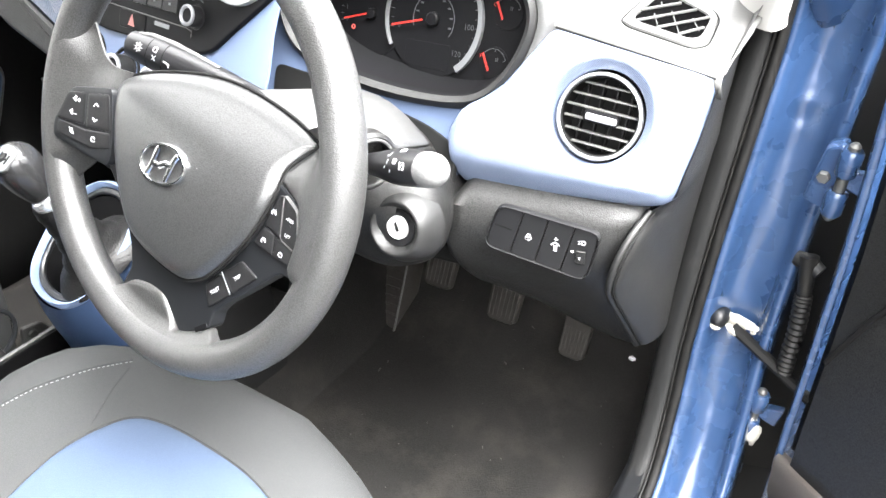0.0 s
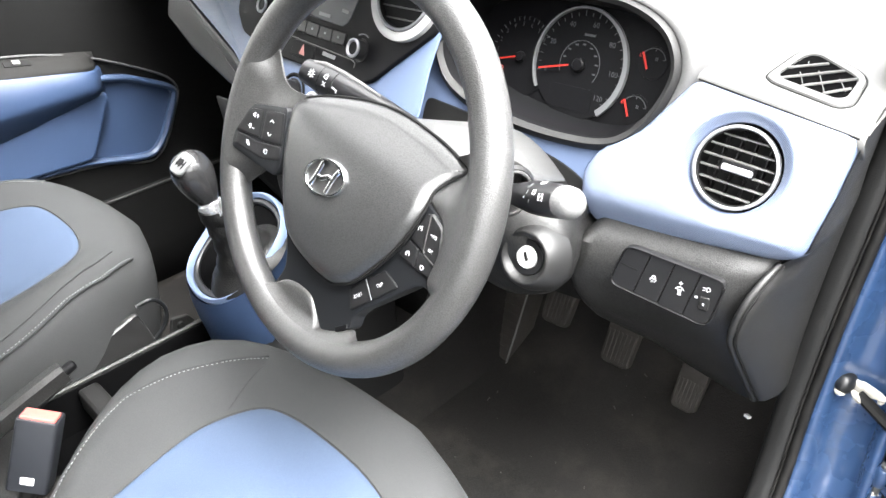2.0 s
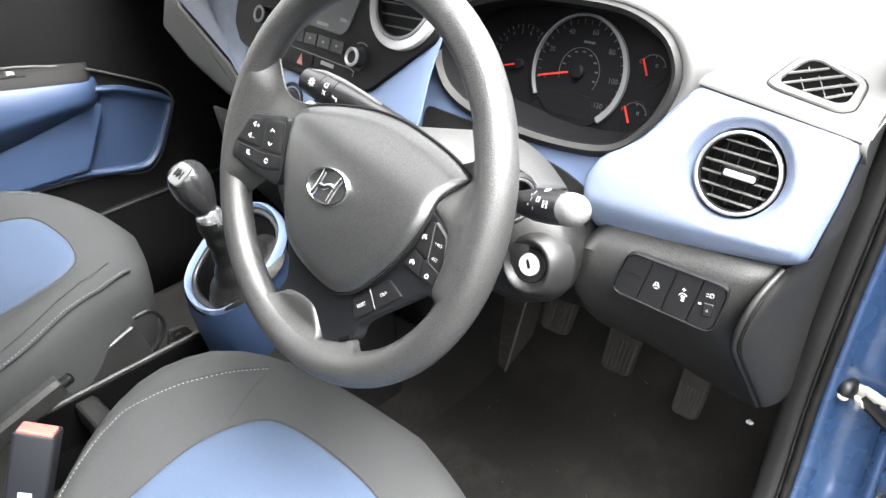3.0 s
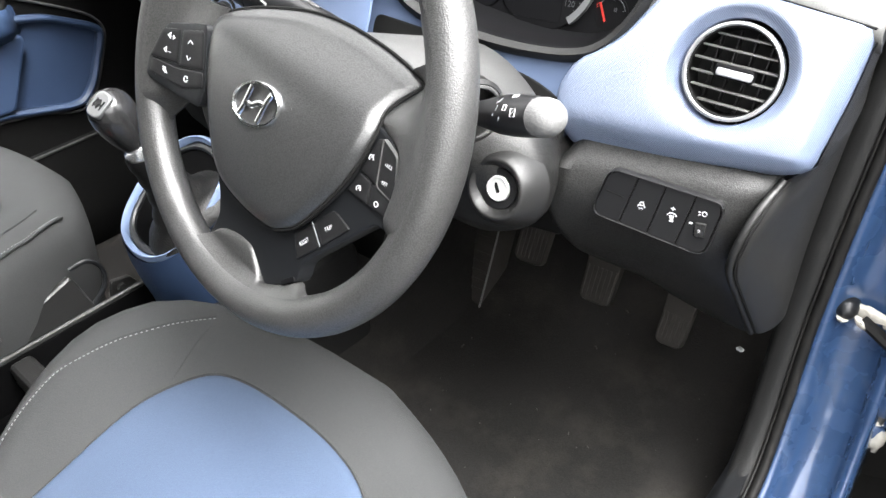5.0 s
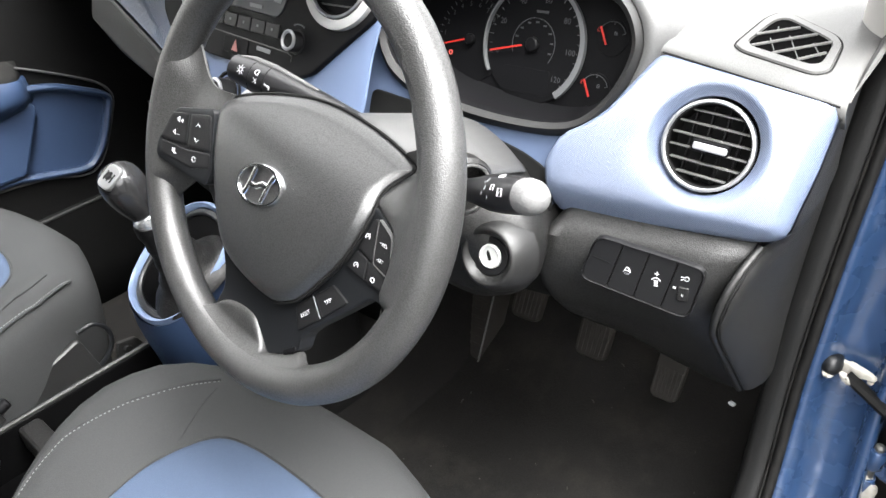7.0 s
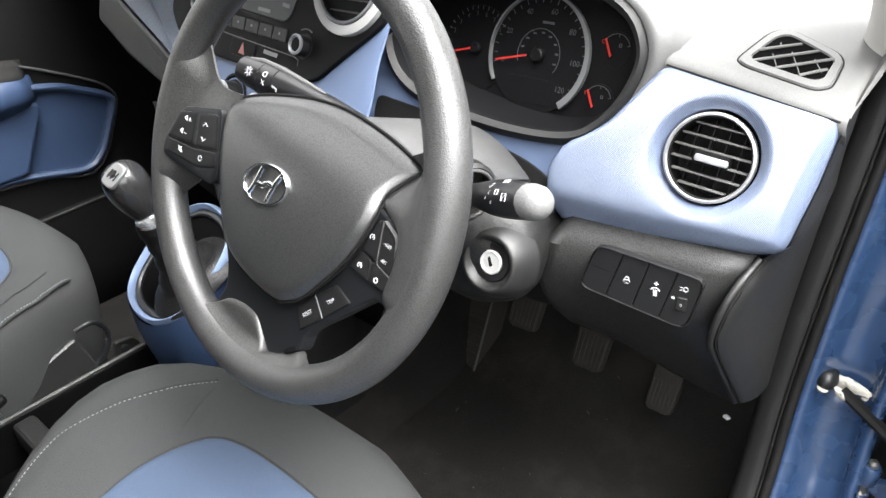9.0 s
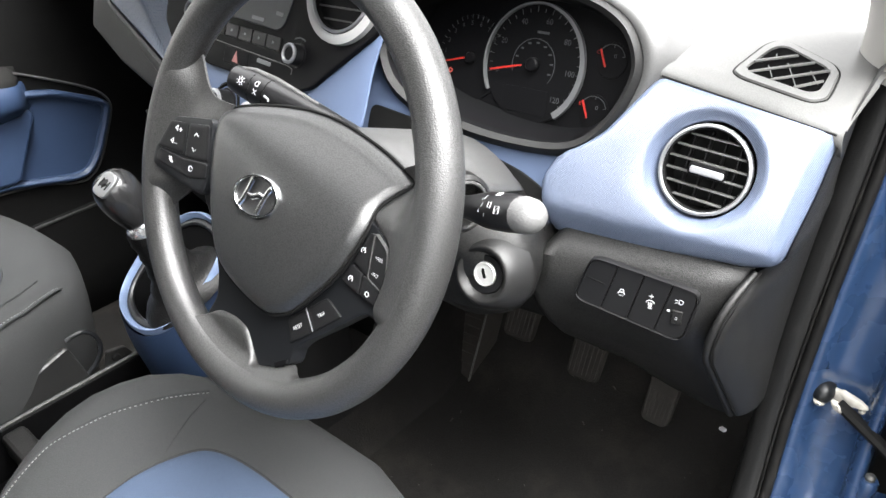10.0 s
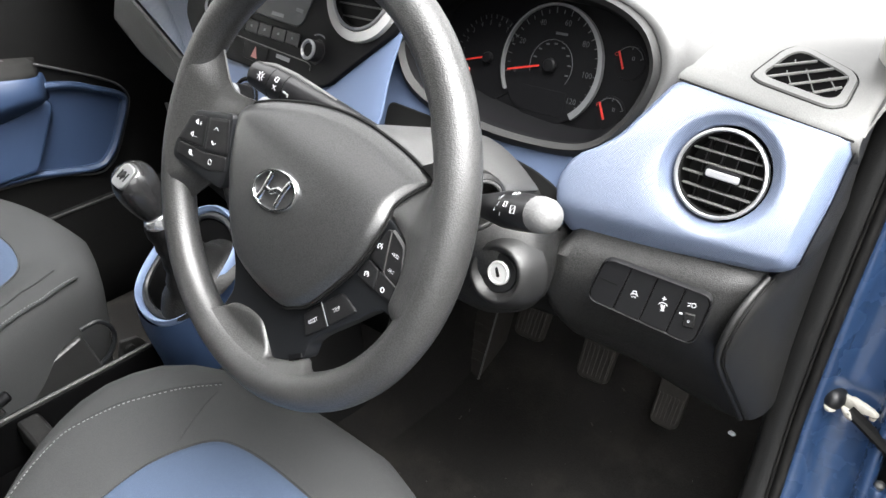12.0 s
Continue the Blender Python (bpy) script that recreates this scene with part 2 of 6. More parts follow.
def tube(name, path, radius, mat, parent, label="", n=10, closed=False, flat=1.0, up=None, kind="", category=""):
    """A round or flattened bar along a path; radius may be a list."""
    path = [Vector(p) for p in path]
    k = len(path)
    rad = radius if isinstance(radius, (list, tuple)) else [radius] * k
    verts, faces = [], []
    ref = Vector(up) if up else None
    for i, p in enumerate(path):
        if closed:
            t = path[(i + 1) % k] - path[i - 1]
        else:
            t = path[min(i + 1, k - 1)] - path[max(i - 1, 0)]
        t.normalize()
        side = t.cross(ref or Vector((0.13, 0.21, 0.97)))
        side.normalize()
        nn = side.cross(t)
        for j in range(n):
            a = 2 * math.pi * j / n
            verts.append(p + rad[i] * (side * math.cos(a) + nn * math.sin(a) * flat))
    for i in range(k if closed else k - 1):
        for j in range(n):
            a, b = i * n, ((i + 1) % k) * n
            faces.append([a + j, a + (j + 1) % n, b + (j + 1) % n, b + j])
    if not closed:
        faces += [list(range(n))[::-1], [(k - 1) * n + j for j in range(n)]]
    return solid(name, verts, faces, mat, parent, label, kind=kind, category=category)


def lathe(name, profile, fn, mat, parent, label="", n=40, sharp=38):
    """A turned shape: profile of (radius, height) pairs round the w axis of fn."""
    verts, faces, k = [], [], len(profile)
    for r, h in profile:
        for j in range(n):
            a = 2 * math.pi * j / n
            verts.append(fn(r * math.cos(a), r * math.sin(a), h))
    for i in range(k - 1):
        for j in range(n):
            faces.append([i * n + j, i * n + (j + 1) % n, (i + 1) * n + (j + 1) % n, (i + 1) * n + j])
    return solid(name, verts, faces, mat, parent, label, sharp)


def loft(name, rows, mat, parent, label="", thick=0.0, closed=False, caps=False, sharp=40, kind="", category=""):
    """A skin over rows of points, all of one length."""
    k = len(rows[0])
    verts = [p for row in rows for p in row]
    faces = []
    for i in range(len(rows) - 1):
        for j in range(k if closed else k - 1):
            faces.append([i * k + j, i * k + (j + 1) % k, (i + 1) * k + (j + 1) % k, (i + 1) * k + j])
    if caps:
        faces += [list(range(k))[::-1], [(len(rows) - 1) * k + j for j in range(k)]]
    return solid(name, verts, faces, mat, parent, label, sharp, thick, kind, category)


def resample(pts, n):
    """n + 1 points at even steps along a smooth line."""
    line = curve_pts([(*p[:2], 0) for p in pts], 12, False)
    run = [0.0]
    for a, b in zip(line, line[1:]):
        run.append(run[-1] + (b - a).length)
    out, j = [], 0
    for i in range(n + 1):
        d = run[-1] * i / n
        while j < len(run) - 2 and run[j + 1] < d:
            j += 1
        out.append(line[j].lerp(line[j + 1], min(1.0, (d - run[j]) / max(1e-9, run[j + 1] - run[j]))))
    return out


def coons(a, b, c, d, n, m):
    """Points of a four-sided patch: a and b face each other, c joins their starts, d their ends."""
    a, b, c, d = resample(a, n), resample(b, n), resample(c, m), resample(d, m)
    rows = []
    for i in range(n + 1):
        s = i / n
        row = []
        for j in range(m + 1):
            t = j / m
            p = a[i] * (1 - t) + b[i] * t + c[j] * (1 - s) + d[j] * s
            row.append(p - (a[0] * (1 - s) * (1 - t) + b[0] * (1 - s) * t + a[n] * s * (1 - t) + b[n] * s * t))
        rows.append(row)
    return rows


def box(name, lo, hi, mat, parent, label="", edge=0.003, kind="", category=""):
    """A block between two corners with rounded upright edges and top."""
    w, h = hi[0] - lo[0], hi[1] - lo[1]
    fn = lambda u, v, t: Vector((lo[0] + w / 2 + u, lo[1] + h / 2 + v, hi[2] + t))
    return plate(name, rect(w, h, min(edge * 1.5, w * 0.3, h * 0.3)), fn, mat, parent, hi[2] - lo[2], edge, label, kind=kind, category=category)


def frame_of(origin, right, up):
    """fn(u, v, w) for a flat frame; w points to the viewer."""
    o, r = Vector(origin), Vector(right).normalized()
    w = r.cross(Vector(up)).normalized()
    v = w.cross(r)
    return lambda a, b, c=0.0: o + r * a + v * b + w * c


def writing(name, body, size, fn, mat, parent, u=0.0, v=0.0, w=0.0004, turn=0.0):
    """Raised letters in the plane of fn."""
    cu = bpy.data.curves.new(name, "FONT")
    cu.body, cu.size, cu.align_x, cu.align_y, cu.resolution_u = body, size, "CENTER", "CENTER", 2
    tmp = new(name, cu)
    me = bpy.data.meshes.new_from_object(tmp.evaluated_get(bpy.context.evaluated_depsgraph_get()))
    bpy.data.objects.remove(tmp)
    bpy.data.curves.remove(cu)
    c, s = math.cos(turn), math.sin(turn)
    verts = [fn(u + p.co.x * c - p.co.y * s, v + p.co.x * s + p.co.y * c, w) for p in me.vertices]
    faces = [list(p.vertices) for p in me.polygons]
    bpy.data.meshes.remove(me)
    return solid(name, verts, faces, mat, parent)


def strokes(name, lines, width, fn, mat, parent, w=0.0005, label=""):
    """Printed marks: each line is a run of (u, v) points drawn with a flat stroke, all in one mark."""
    verts, faces = [], []
    for line in lines:
        pts = [Vector(p) for p in line]
        for a, b in zip(pts, pts[1:]):
            d = (b - a).normalized()
            s = Vector((-d.y, d.x)) * width * 0.42
            e = d * width * 0.4
            k = len(verts)
            for q in (a - e - s, b + e - s, b + e + s, a - e + s):
                verts.append(fn(q.x, q.y, w))
            for q in (a - e - s, b + e - s, b + e + s, a - e + s):
                verts.append(fn(q.x, q.y, w - 0.0006))
            faces += [[k, k + 1, k + 2, k + 3], [k, k + 4, k + 5, k + 1], [k + 1, k + 5, k + 6, k + 2], [k + 2, k + 6, k + 7, k + 3], [k + 3, k + 7, k + 4, k]]
    base = base_of(parent)
    me = bpy.data.meshes.new(name)
    me.from_pydata([tuple(v - base) for v in verts], [], faces)
    me.materials.append(mat)
    ob = new(name, me)
    ob.parent = parent
    return tagged(ob, label)


def arc(r, a0, a1, n=14, cx=0.0, cy=0.0):
    return [(cx + r * math.cos(radians(a0 + (a1 - a0) * i / n)), cy + r * math.sin(radians(a0 + (a1 - a0) * i / n))) for i in range(n + 1)]


# ---- the setting: ground and car body ----
def patch(name, x0, x1, y0, y1, z, mat, kind, label, category, n=2):
    verts = [(x0 + (x1 - x0) * i / n, y0 + (y1 - y0) * j / n, z) for i in range(n + 1) for j in range(n + 1)]
    faces = [[i * (n + 1) + j, (i + 1) * (n + 1) + j, (i + 1) * (n + 1) + j + 1, i * (n + 1) + j + 1] for i in range(n) for j in range(n)]
    return solid(name, verts, faces, mat, None, label, kind=kind, category=category)


patch("ground", -900, 900, -900, 900, 0.0, ASPHALT, "structure", "grey-brown asphalt ground beside the car", "ground")

# Unseen walls, added to cut low sky light into the cabin.
for name, x, high in (("sky_block_east", 3.2, 2.0), ("sky_block_west", -2.7, 1.8)):
    box(name, (x, -7.0, 0.0), (x + 0.22, 6.0, high), WALL, None, "unseen plain grey wall added to block low sky light", edge=0.01, kind="structure", category="wall")

body = thing("car_body", (0, 0, 0.2), "blue painted car body shell with open door aperture", "car body", kind="structure")
# roof with headliner
loft("roof", [[Vector((x, y, 1.47 - 0.05 * (x / 0.6) ** 2 - 0.10 * ((y + 0.6) / 0.9) ** 2)) for x in (-0.60, -0.4, -0.2, 0, 0.2, 0.4, 0.60)] for y in (-1.7, -1.4, -1.1, -0.8, -0.55, -0.33, -0.17, -0.08)], HEADLINER, body, "pale headliner under the roof", thick=0.03)
# Unseen wall up to the roof, added to cut light from behind.
box("rear_light_block", (-0.66, -1.75, 0.25), (0.66, -1.70, 1.40), CHARCOAL, body)
box("floor_pan", (-0.66, -1.7, 0.22), (0.655, 0.95, 0.262), CARPET, body)
box("firewall", (-0.66, 0.80, 0.25), (0.70, 0.84, 0.948), BLACK, body)
# Unseen side panels, added to keep outside light from the footwells.
box("cowl_light_block", (0.690, 0.50, 0.25), (0.72, 0.86, 0.94), PAINT, body, edge=0.008)
box("cowl_light_block", (-0.73, 0.50, 0.25), (-0.70, 0.86, 0.94), PAINT, body, edge=0.008)
box("rear_door_side", (0.66, -1.7, 0.25), (0.72, -0.72, 0.95), PAINT, body)
# Unseen black box above the rear door, blocking sky light there.
box("rear_side_light_block", (0.62, -1.7, 0.95), (0.65, -0.76, 1.40), BLACK, body)
box("rear_left_side", (-0.74, -1.7, 0.25), (-0.69, -0.75, 1.40), CHARCOAL, body)
tube("b_pillar", [(0.70, -0.75, 0.3), (0.69, -0.76, 0.9), (0.60, -0.78, 1.42)], [0.06, 0.05, 0.04], PAINT, body)
tube("left_b_pillar", [(-0.72, -0.75, 0.3), (-0.70, -0.76, 0.9), (-0.60, -0.78, 1.42)], [0.06, 0.05, 0.04], CHARCOAL, body)
tube("left_a_pillar", [(-0.68, 0.52, 0.90), (-0.64, 0.32, 1.10), (-0.58, -0.10, 1.42)], 0.035, TRIM_LIGHT, body)
tube("roof_rail", [(0.60, -0.08, 1.40), (0.62, -0.3, 1.43), (0.60, -0.78, 1.43), (0.58, -1.7, 1.40)], 0.03, PAINT, body)

# line of the door seal, from the screen pillar down to the sill
SEAL = [(0.664, 0.40, 1.12), (0.682, 0.455, 1.00), (0.680, 0.462, 0.93), (0.674, 0.453, 0.86), (0.666, 0.435, 0.77), (0.658, 0.414, 0.67), (0.651, 0.395, 0.56), (0.651, 0.365, 0.46), (0.653, 0.315, 0.385), (0.652, 0.23, 0.335), (0.652, 0.10, 0.315), (0.652, -0.2, 0.31), (0.652, -0.75, 0.31)]
seal_line = curve_pts(SEAL, 5, False)
pillar_rows = []
for p in curve_pts(SEAL, 14, False):
    t = min(1.0, max(0.0, (0.45 - p.z) / 0.14))
    fwd = Vector((0, 1 - t, -t)).normalized()
    row = []
    for dx, d in ((-0.012, 0.045), (0.000, 0.012), (0.006, 0.010), (0.010, 0.012), (0.016, 0.022), (0.022, 0.031), (0.029, 0.036), (0.036, 0.0375), (0.046, 0.038), (0.056, 0.038), (0.063, 0.0365), (0.068, 0.032), (0.072, 0.024), (0.077, 0.021), (0.081, 0.023), (0.083, 0.034), (0.084, 0.06)):
        q = p + Vector((dx, 0, 0)) + fwd * d
        q += fwd * (0.0022 * noise.noise((q.x * 18, q.z * 11, 2.0)) + 0.0008 * noise.noise((q.x * 50, q.z * 60, 5.0)))
        if 0.014 < dx < 0.06:
            q += fwd * (0.004 * math.exp(-((p.z - 0.585) / 0.022) ** 4) - 0.0022 * math.exp(-((p.z - 0.845) / 0.006) ** 2) - 0.0022 * math.exp(-((p.z - 0.815) / 0.006) ** 2))
        row.append(q)
    pillar_rows.append(row)
loft("hinge_pillar", pillar_rows, PAINT, body, "glossy blue painted hinge pillar and sill", thick=0.002, sharp=60)
tube("screen_pillar", [(0.705, 0.53, 0.92), (0.692, 0.46, 1.02), (0.65, 0.25, 1.20), (0.60, -0.10, 1.40)], [0.030, 0.030, 0.032, 0.034], PAINT, body)
# sill tread and kick trim inside the seal
rows = []
for i, p in enumerate(seal_line[28:]):
    k = min(1.0, i / 14)
    rows.append([p + Vector((-0.010 + (dx + 0.010) * k, 0.012 * (1 - k), dz * k)) for dx, dz in ((-0.010, 0.0), (-0.014, 0.007), (-0.030, 0.006), (-0.045, -0.010), (-0.052, -0.05))])
loft("sill_trim", rows, TRIM_BLACK, body, "dark plastic sill trim", thick=0.003)

seal = thing("door_seal", (0.65, 0.4, 0.3), "black rubber door seal along the pillar", "door seal")
rows = []
for p in seal_line:
    t = min(1.0, max(0.0, (0.45 - p.z) / 0.14))
    fwd = Vector((0, 1 - t, -t)).normalized()
    rows.append([p + Vector((dx, 0, 0)) + fwd * d for dx, d in ((-0.042, 0.020), (-0.037, 0.006), (-0.0345, 0.0005), (-0.029, -0.0030), (-0.020, -0.0045), (-0.0115, -0.0040), (-0.0095, -0.0010), (-0.0090, 0.010))])
loft("flange", rows, FLANGE, seal, "broad grained rubber flange", sharp=70)
tube("seal_bulb", [p + Vector((-0.0005, 0.0, 0.0)) for p in seal_line], 0.0058, RUBBER, seal, n=12)
tube("seal_lip", [p + Vector((-0.0078, -0.002, 0.001)) for p in seal_line], 0.0016, RUBBER, seal, n=6)
# pillar inside trim, from dashboard end to the seal
rows = []
for i, p in enumerate(seal_line[20:30]):
    z = p.z
    if z > 0.80:
        inner = Vector((0.645, 0.31 + (z - 0.80) * 0.12, z))
    elif z > 0.55:
        inner = Vector((max(0.609, 0.633 - 0.28 * (0.816 - z)), 0.250 + max(0, 0.725 - z) * 0.66, z))
    else:
        inner = Vector((0.60, min(0.36, p.y - 0.01), z - 0.0))
    outer = p + Vector((-0.036, 0.006, 0))
    bulge = Vector((0.012, -0.010, 0))
    inner = inner + Vector((-0.010, 0.010, 0))
    rows.append([inner + Vector((-0.01, 0.10, 0)), inner, inner.lerp(outer, 0.3) + bulge, inner.lerp(outer, 0.65) + bulge * 0.9, outer, outer + Vector((0, 0.06, 0))])
loft("footwell_side_trim", rows, CHARCOAL_SMOOTH, body, "dark plastic side trim of the footwell", thick=0.003, sharp=70)

# carpet: floor, toe board, tunnel side
def carpet_z(x, y):
    z = 0.285 + 0.02 * max(0.0, (0.25 - y))
    if y > 0.40:
        z += 0.55 * (y - 0.40) ** 1.15
    if x < 0.10:
        z += 0.20 * min(1.0, (0.10 - x) / 0.07) ** 1.2 * (1.0 if x > -0.2 else 0)
    if x > 0.56:
        z += 0.9 * (x - 0.56) ** 1.2
    return z + 0.004 * noise.noise((x * 9, y * 9, 0.3)) + 0.0015 * noise.noise((x * 60, y * 60, 0.7))


rows = []
for i in range(60):
    y = -0.45 + 1.25 * i / 59
    rows.append([Vector((x, y, carpet_z(x, y))) for x in [0.0 + 0.65 * j / 59 for j in range(60)]])
loft("floor", rows, CARPET, None, "worn dark grey carpet in the driver's footwell", kind="structure", category="floor", thick=0.004)
rows = []
for i in range(24):
    y = -0.5 + 1.3 * i / 23
    rows.append([Vector((-0.66 + 0.50 * j / 19, y, 0.30 + (0.5 * (y - 0.4) ** 1.15 if y > 0.4 else 0) + 0.18 * max(0, (j - 16) / 3.0) ** 1.5 * 0.4 + 0.004 * noise.noise((j * 0.6, y * 9, 4)))) for j in range(20)])
loft("passenger_floor", rows, CARPET, None, "dark carpet in the passenger's footwell", kind="structure", category="floor", thick=0.004)
# lint and grit on the carpet
rng = random.Random(7)
verts, faces = [], []
for i in range(60):
    x, y = rng.uniform(0.12, 0.60), rng.uniform(-0.05, 0.55)
    z, r, a = carpet_z(x, y) + 0.0026, rng.choice((0.0006, 0.0008, 0.0012)), rng.uniform(0, 3.14)
    long = r * rng.choice((1, 1, 1.5, 4))
    k = len(verts)
    for u, v in ((-long, -r), (long, -r), (long, r), (-long, r)):
        verts.append((x + u * math.cos(a) - v * math.sin(a), y + u * math.sin(a) + v * math.cos(a), z))
    verts.append((x, y, z + r))
    faces += [[k + j, k + (j + 1) % 4, k + 4] for j in range(4)]
solid("carpet_lint", verts, faces, LINT, None, "pale lint and grit on the dark carpet", kind="stuff", category="lint")


# ---- dashboard ----
dash = thing("dashboard", (0.2, 0.4, 0.6), "two-tone grey and blue plastic car dashboard", "dashboard")
EDGE = Vector((0.1, -1.0, 0.42)).normalized()


def p1(x, z, w=0.0):
    """Face of the driver's blue panel."""
    return Vector((x, 0.284 + 0.1 * (x - 0.58) + 0.42 * (z - 0.88), z)) + EDGE * w


VENT_X, VENT_Z = 0.572, 0.8845
blue_outline = rounded([(0.666, 0.927), (0.512, 0.952), (0.497, 0.930), (0.476, 0.900), (0.455, 0.884), (0.437, 0.875), (0.424, 0.850), (0.428, 0.822), (0.436, 0.803), (0.541, 0.807), (0.628, 0.815), (0.650, 0.822), (0.660, 0.875)], 0.008, 6)


def swell(x, z):
    """Bulge of the blue panel, with its right end turned away."""
    f = max(-1.0, min(1.0, (z - 0.884) / 0.072))
    right = 0.666 - 0.14 * max(0.0, 0.927 - z)
    return 0.0085 * (1 - f * f) - 0.011 * max(0.0, (x - right + 0.013) / 0.013) ** 1.4 + 0.004 * max(-1.0, min(1.0, (0.60 - x) / 0.15))


def blue_skin():
    """The driver's blue panel, with a funnel sunk round the vent and a lower edge that curls under."""
    c = Vector((VENT_X, VENT_Z))
    dirs, edge = [], []
    k = len(blue_outline)
    for i in range(128):
        a = 2 * math.pi * i / 128
        d = Vector((math.cos(a), math.sin(a)))
        far = 0.0
        for p, q in zip(blue_outline, blue_outline[1:] + blue_outline[:1]):
            e = q - p
            den = d.x * e.y - d.y * e.x
            if abs(den) > 1e-9:
                r = p - c
                t, u = (r.x * e.y - r.y * e.x) / den, (r.x * d.y - r.y * d.x) / den
                if t > 0 and -1e-6 <= u <= 1 + 1e-6:
                    far = max(far, t)
        dirs.append(d)
        edge.append(c + d * far)
    rows = []
    for r, w in ((0.0425, -0.030), (0.0425, -0.011), (0.0438, -0.0098), (0.0465, -0.0062), (0.0495, -0.0026), (0.0520, -0.0007), (0.0545, 0.0)):
        rows.append([p1(c.x + d.x * r, c.y + d.y * r * 0.93, w + (swell(c.x, c.y) if r < 0.045 else swell(c.x + d.x * r, c.y + d.y * r * 0.93))) for d in dirs])
    edge_in = [e - d * 0.005 for d, e in zip(dirs, edge)]
    for f in (0.2, 0.4, 0.55, 0.65, 0.72, 0.79, 0.86, 0.93, 1.0):
        row = []
        for d, e in zip(dirs, edge_in):
            a = Vector((c.x + d.x * 0.0545, c.y + d.y * 0.0545 * 0.93))
            q = a.lerp(e, f)
            curl = -0.018 * max(0.0, (0.830 - q.y) / 0.024) ** 1.15
            row.append(p1(q.x, q.y, curl + swell(q.x, q.y)))
        rows.append(row)
    for d, w in ((0.0025, -0.0015), (0.0, -0.006), (0.0, -0.035)):
        ring = [e - q * d for q, e in zip(dirs, edge)]
        rows.append([p1(q.x, q.y, w + swell(q.x, q.y) - 0.018 * max(0.0, (0.830 - q.y) / 0.024) ** 1.15) for q in ring])
    loft("blue_panel", rows, BLUE, dash, "light blue panel with a fine diagonal weave", closed=True, sharp=60)


blue_skin()
# Darker blue carries the shade below the instruments.
plate("blue_strip", rounded([(0.17, 0.95), (0.17, 0.80), (0.433, 0.803), (0.422, 0.850), (0.434, 0.874), (0.40, 0.878), (0.33, 0.880), (0.25, 0.896), (0.205, 0.925), (0.195, 0.95)], 0.006), lambda u, v, w: p1(u, v, w - 0.001), BLUE_SHADED, dash, 0.02, 0.002, "blue strip below the instruments")


# upper dash: from the panel's top edge forward to the windscreen
def dash_edge(x):
    z = 0.951 - 0.17 * (x - 0.513)
    return Vector((x, p1(x, z).y, z))


TOP_RISE = [(0.0060, -0.006), (0.0072, -0.0005), (0.0100, 0.0030), (0.016, 0.0062), (0.03, 0.0098), (0.08, 0.0185), (0.16, 0.031), (0.30, 0.034), (0.52, 0.024)]


def top_at(x, y):
    """Height of the dash top."""
    e = dash_edge(x)
    dy = y - e.y
    for (a, p), (b, q) in zip(TOP_RISE, TOP_RISE[1:]):
        if dy <= b:
            return e.z + p + (q - p) * (dy - a) / (b - a)
    return e.z + TOP_RISE[-1][1]


rows = []
for x in (0.500, 0.512, 0.54, 0.57, 0.60, 0.63, 0.655, 0.668):
    e = dash_edge(x)
    rows.append([e + Vector((0, 0.014, -0.02))] + [e + Vector((0, a, p)) for a, p in TOP_RISE])
tube("panel_gap", [dash_edge(x) + Vector((0, 0.0035, 0.0008)) for x in (0.513, 0.55, 0.59, 0.63, 0.664)], 0.0010, BLACK, dash, n=6)
loft("top_panel", rows, GREY, dash, "grey grained dash top", thick=0.003, sharp=50)
# moulded end of the dash, between the panels and the door seal
def along(z, table):
    for (a, *p), (b, *q) in zip(table, table[1:]):
        if z >= b:
            f = (z - b) / (a - b)
            return Vector([u * f + v * (1 - f) for u, v in zip(p, q)])
    return Vector(table[-1][1:])


END_IN = [(0.985, 0.670, 0.470), (0.958, 0.6685, 0.400), (0.940, 0.6685, 0.343), (0.927, 0.667, 0.3215), (0.875, 0.661, 0.3020), (0.840, 0.655, 0.2870), (0.822, 0.6515, 0.2840), (0.812, 0.640, 0.2830), (0.803, 0.631, 0.2800), (0.785, 0.6290, 0.2550), (0.765, 0.6235, 0.2420), (0.737, 0.6175, 0.2410), (0.712, 0.6150, 0.2520), (0.652, 0.6145, 0.2920), (0.585, 0.6140, 0.3370)]
END_OUT = [(p[2], p[0] - 0.036, p[1] + 0.004) for p in SEAL]
rows = []
for z in (0.985, 0.97, 0.958, 0.949, 0.940, 0.933, 0.927, 0.91, 0.89, 0.875, 0.86, 0.845, 0.832, 0.822, 0.815, 0.809, 0.803, 0.795, 0.785, 0.775, 0.765, 0.75, 0.737, 0.724, 0.712, 0.69, 0.67, 0.652, 0.63, 0.61, 0.595, 0.585):
    a, b = along(z, END_IN), along(z, END_OUT)
    a, b = Vector((a.x, a.y, z)), Vector((b.x, b.y, z))
    puff = 0.011 * min(1.0, max(0.25, (0.86 - z) / 0.05))
    rows.append([a + Vector((-0.006, 0.030, 0)), a + Vector((-0.001, 0.003, 0))] + [a.lerp(b, t) + Vector((puff * math.sin(math.pi * t) ** 0.55, 0, 0)) for t in (0.0, 0.02, 0.05, 0.10, 0.17, 0.27, 0.40, 0.55, 0.70, 0.85, 0.95, 1.0)] + [b + Vector((-0.002, 0.02, 0))])
loft("dash_end", rows, CHARCOAL_SOFT, dash, "smooth charcoal end moulding", sharp=60)
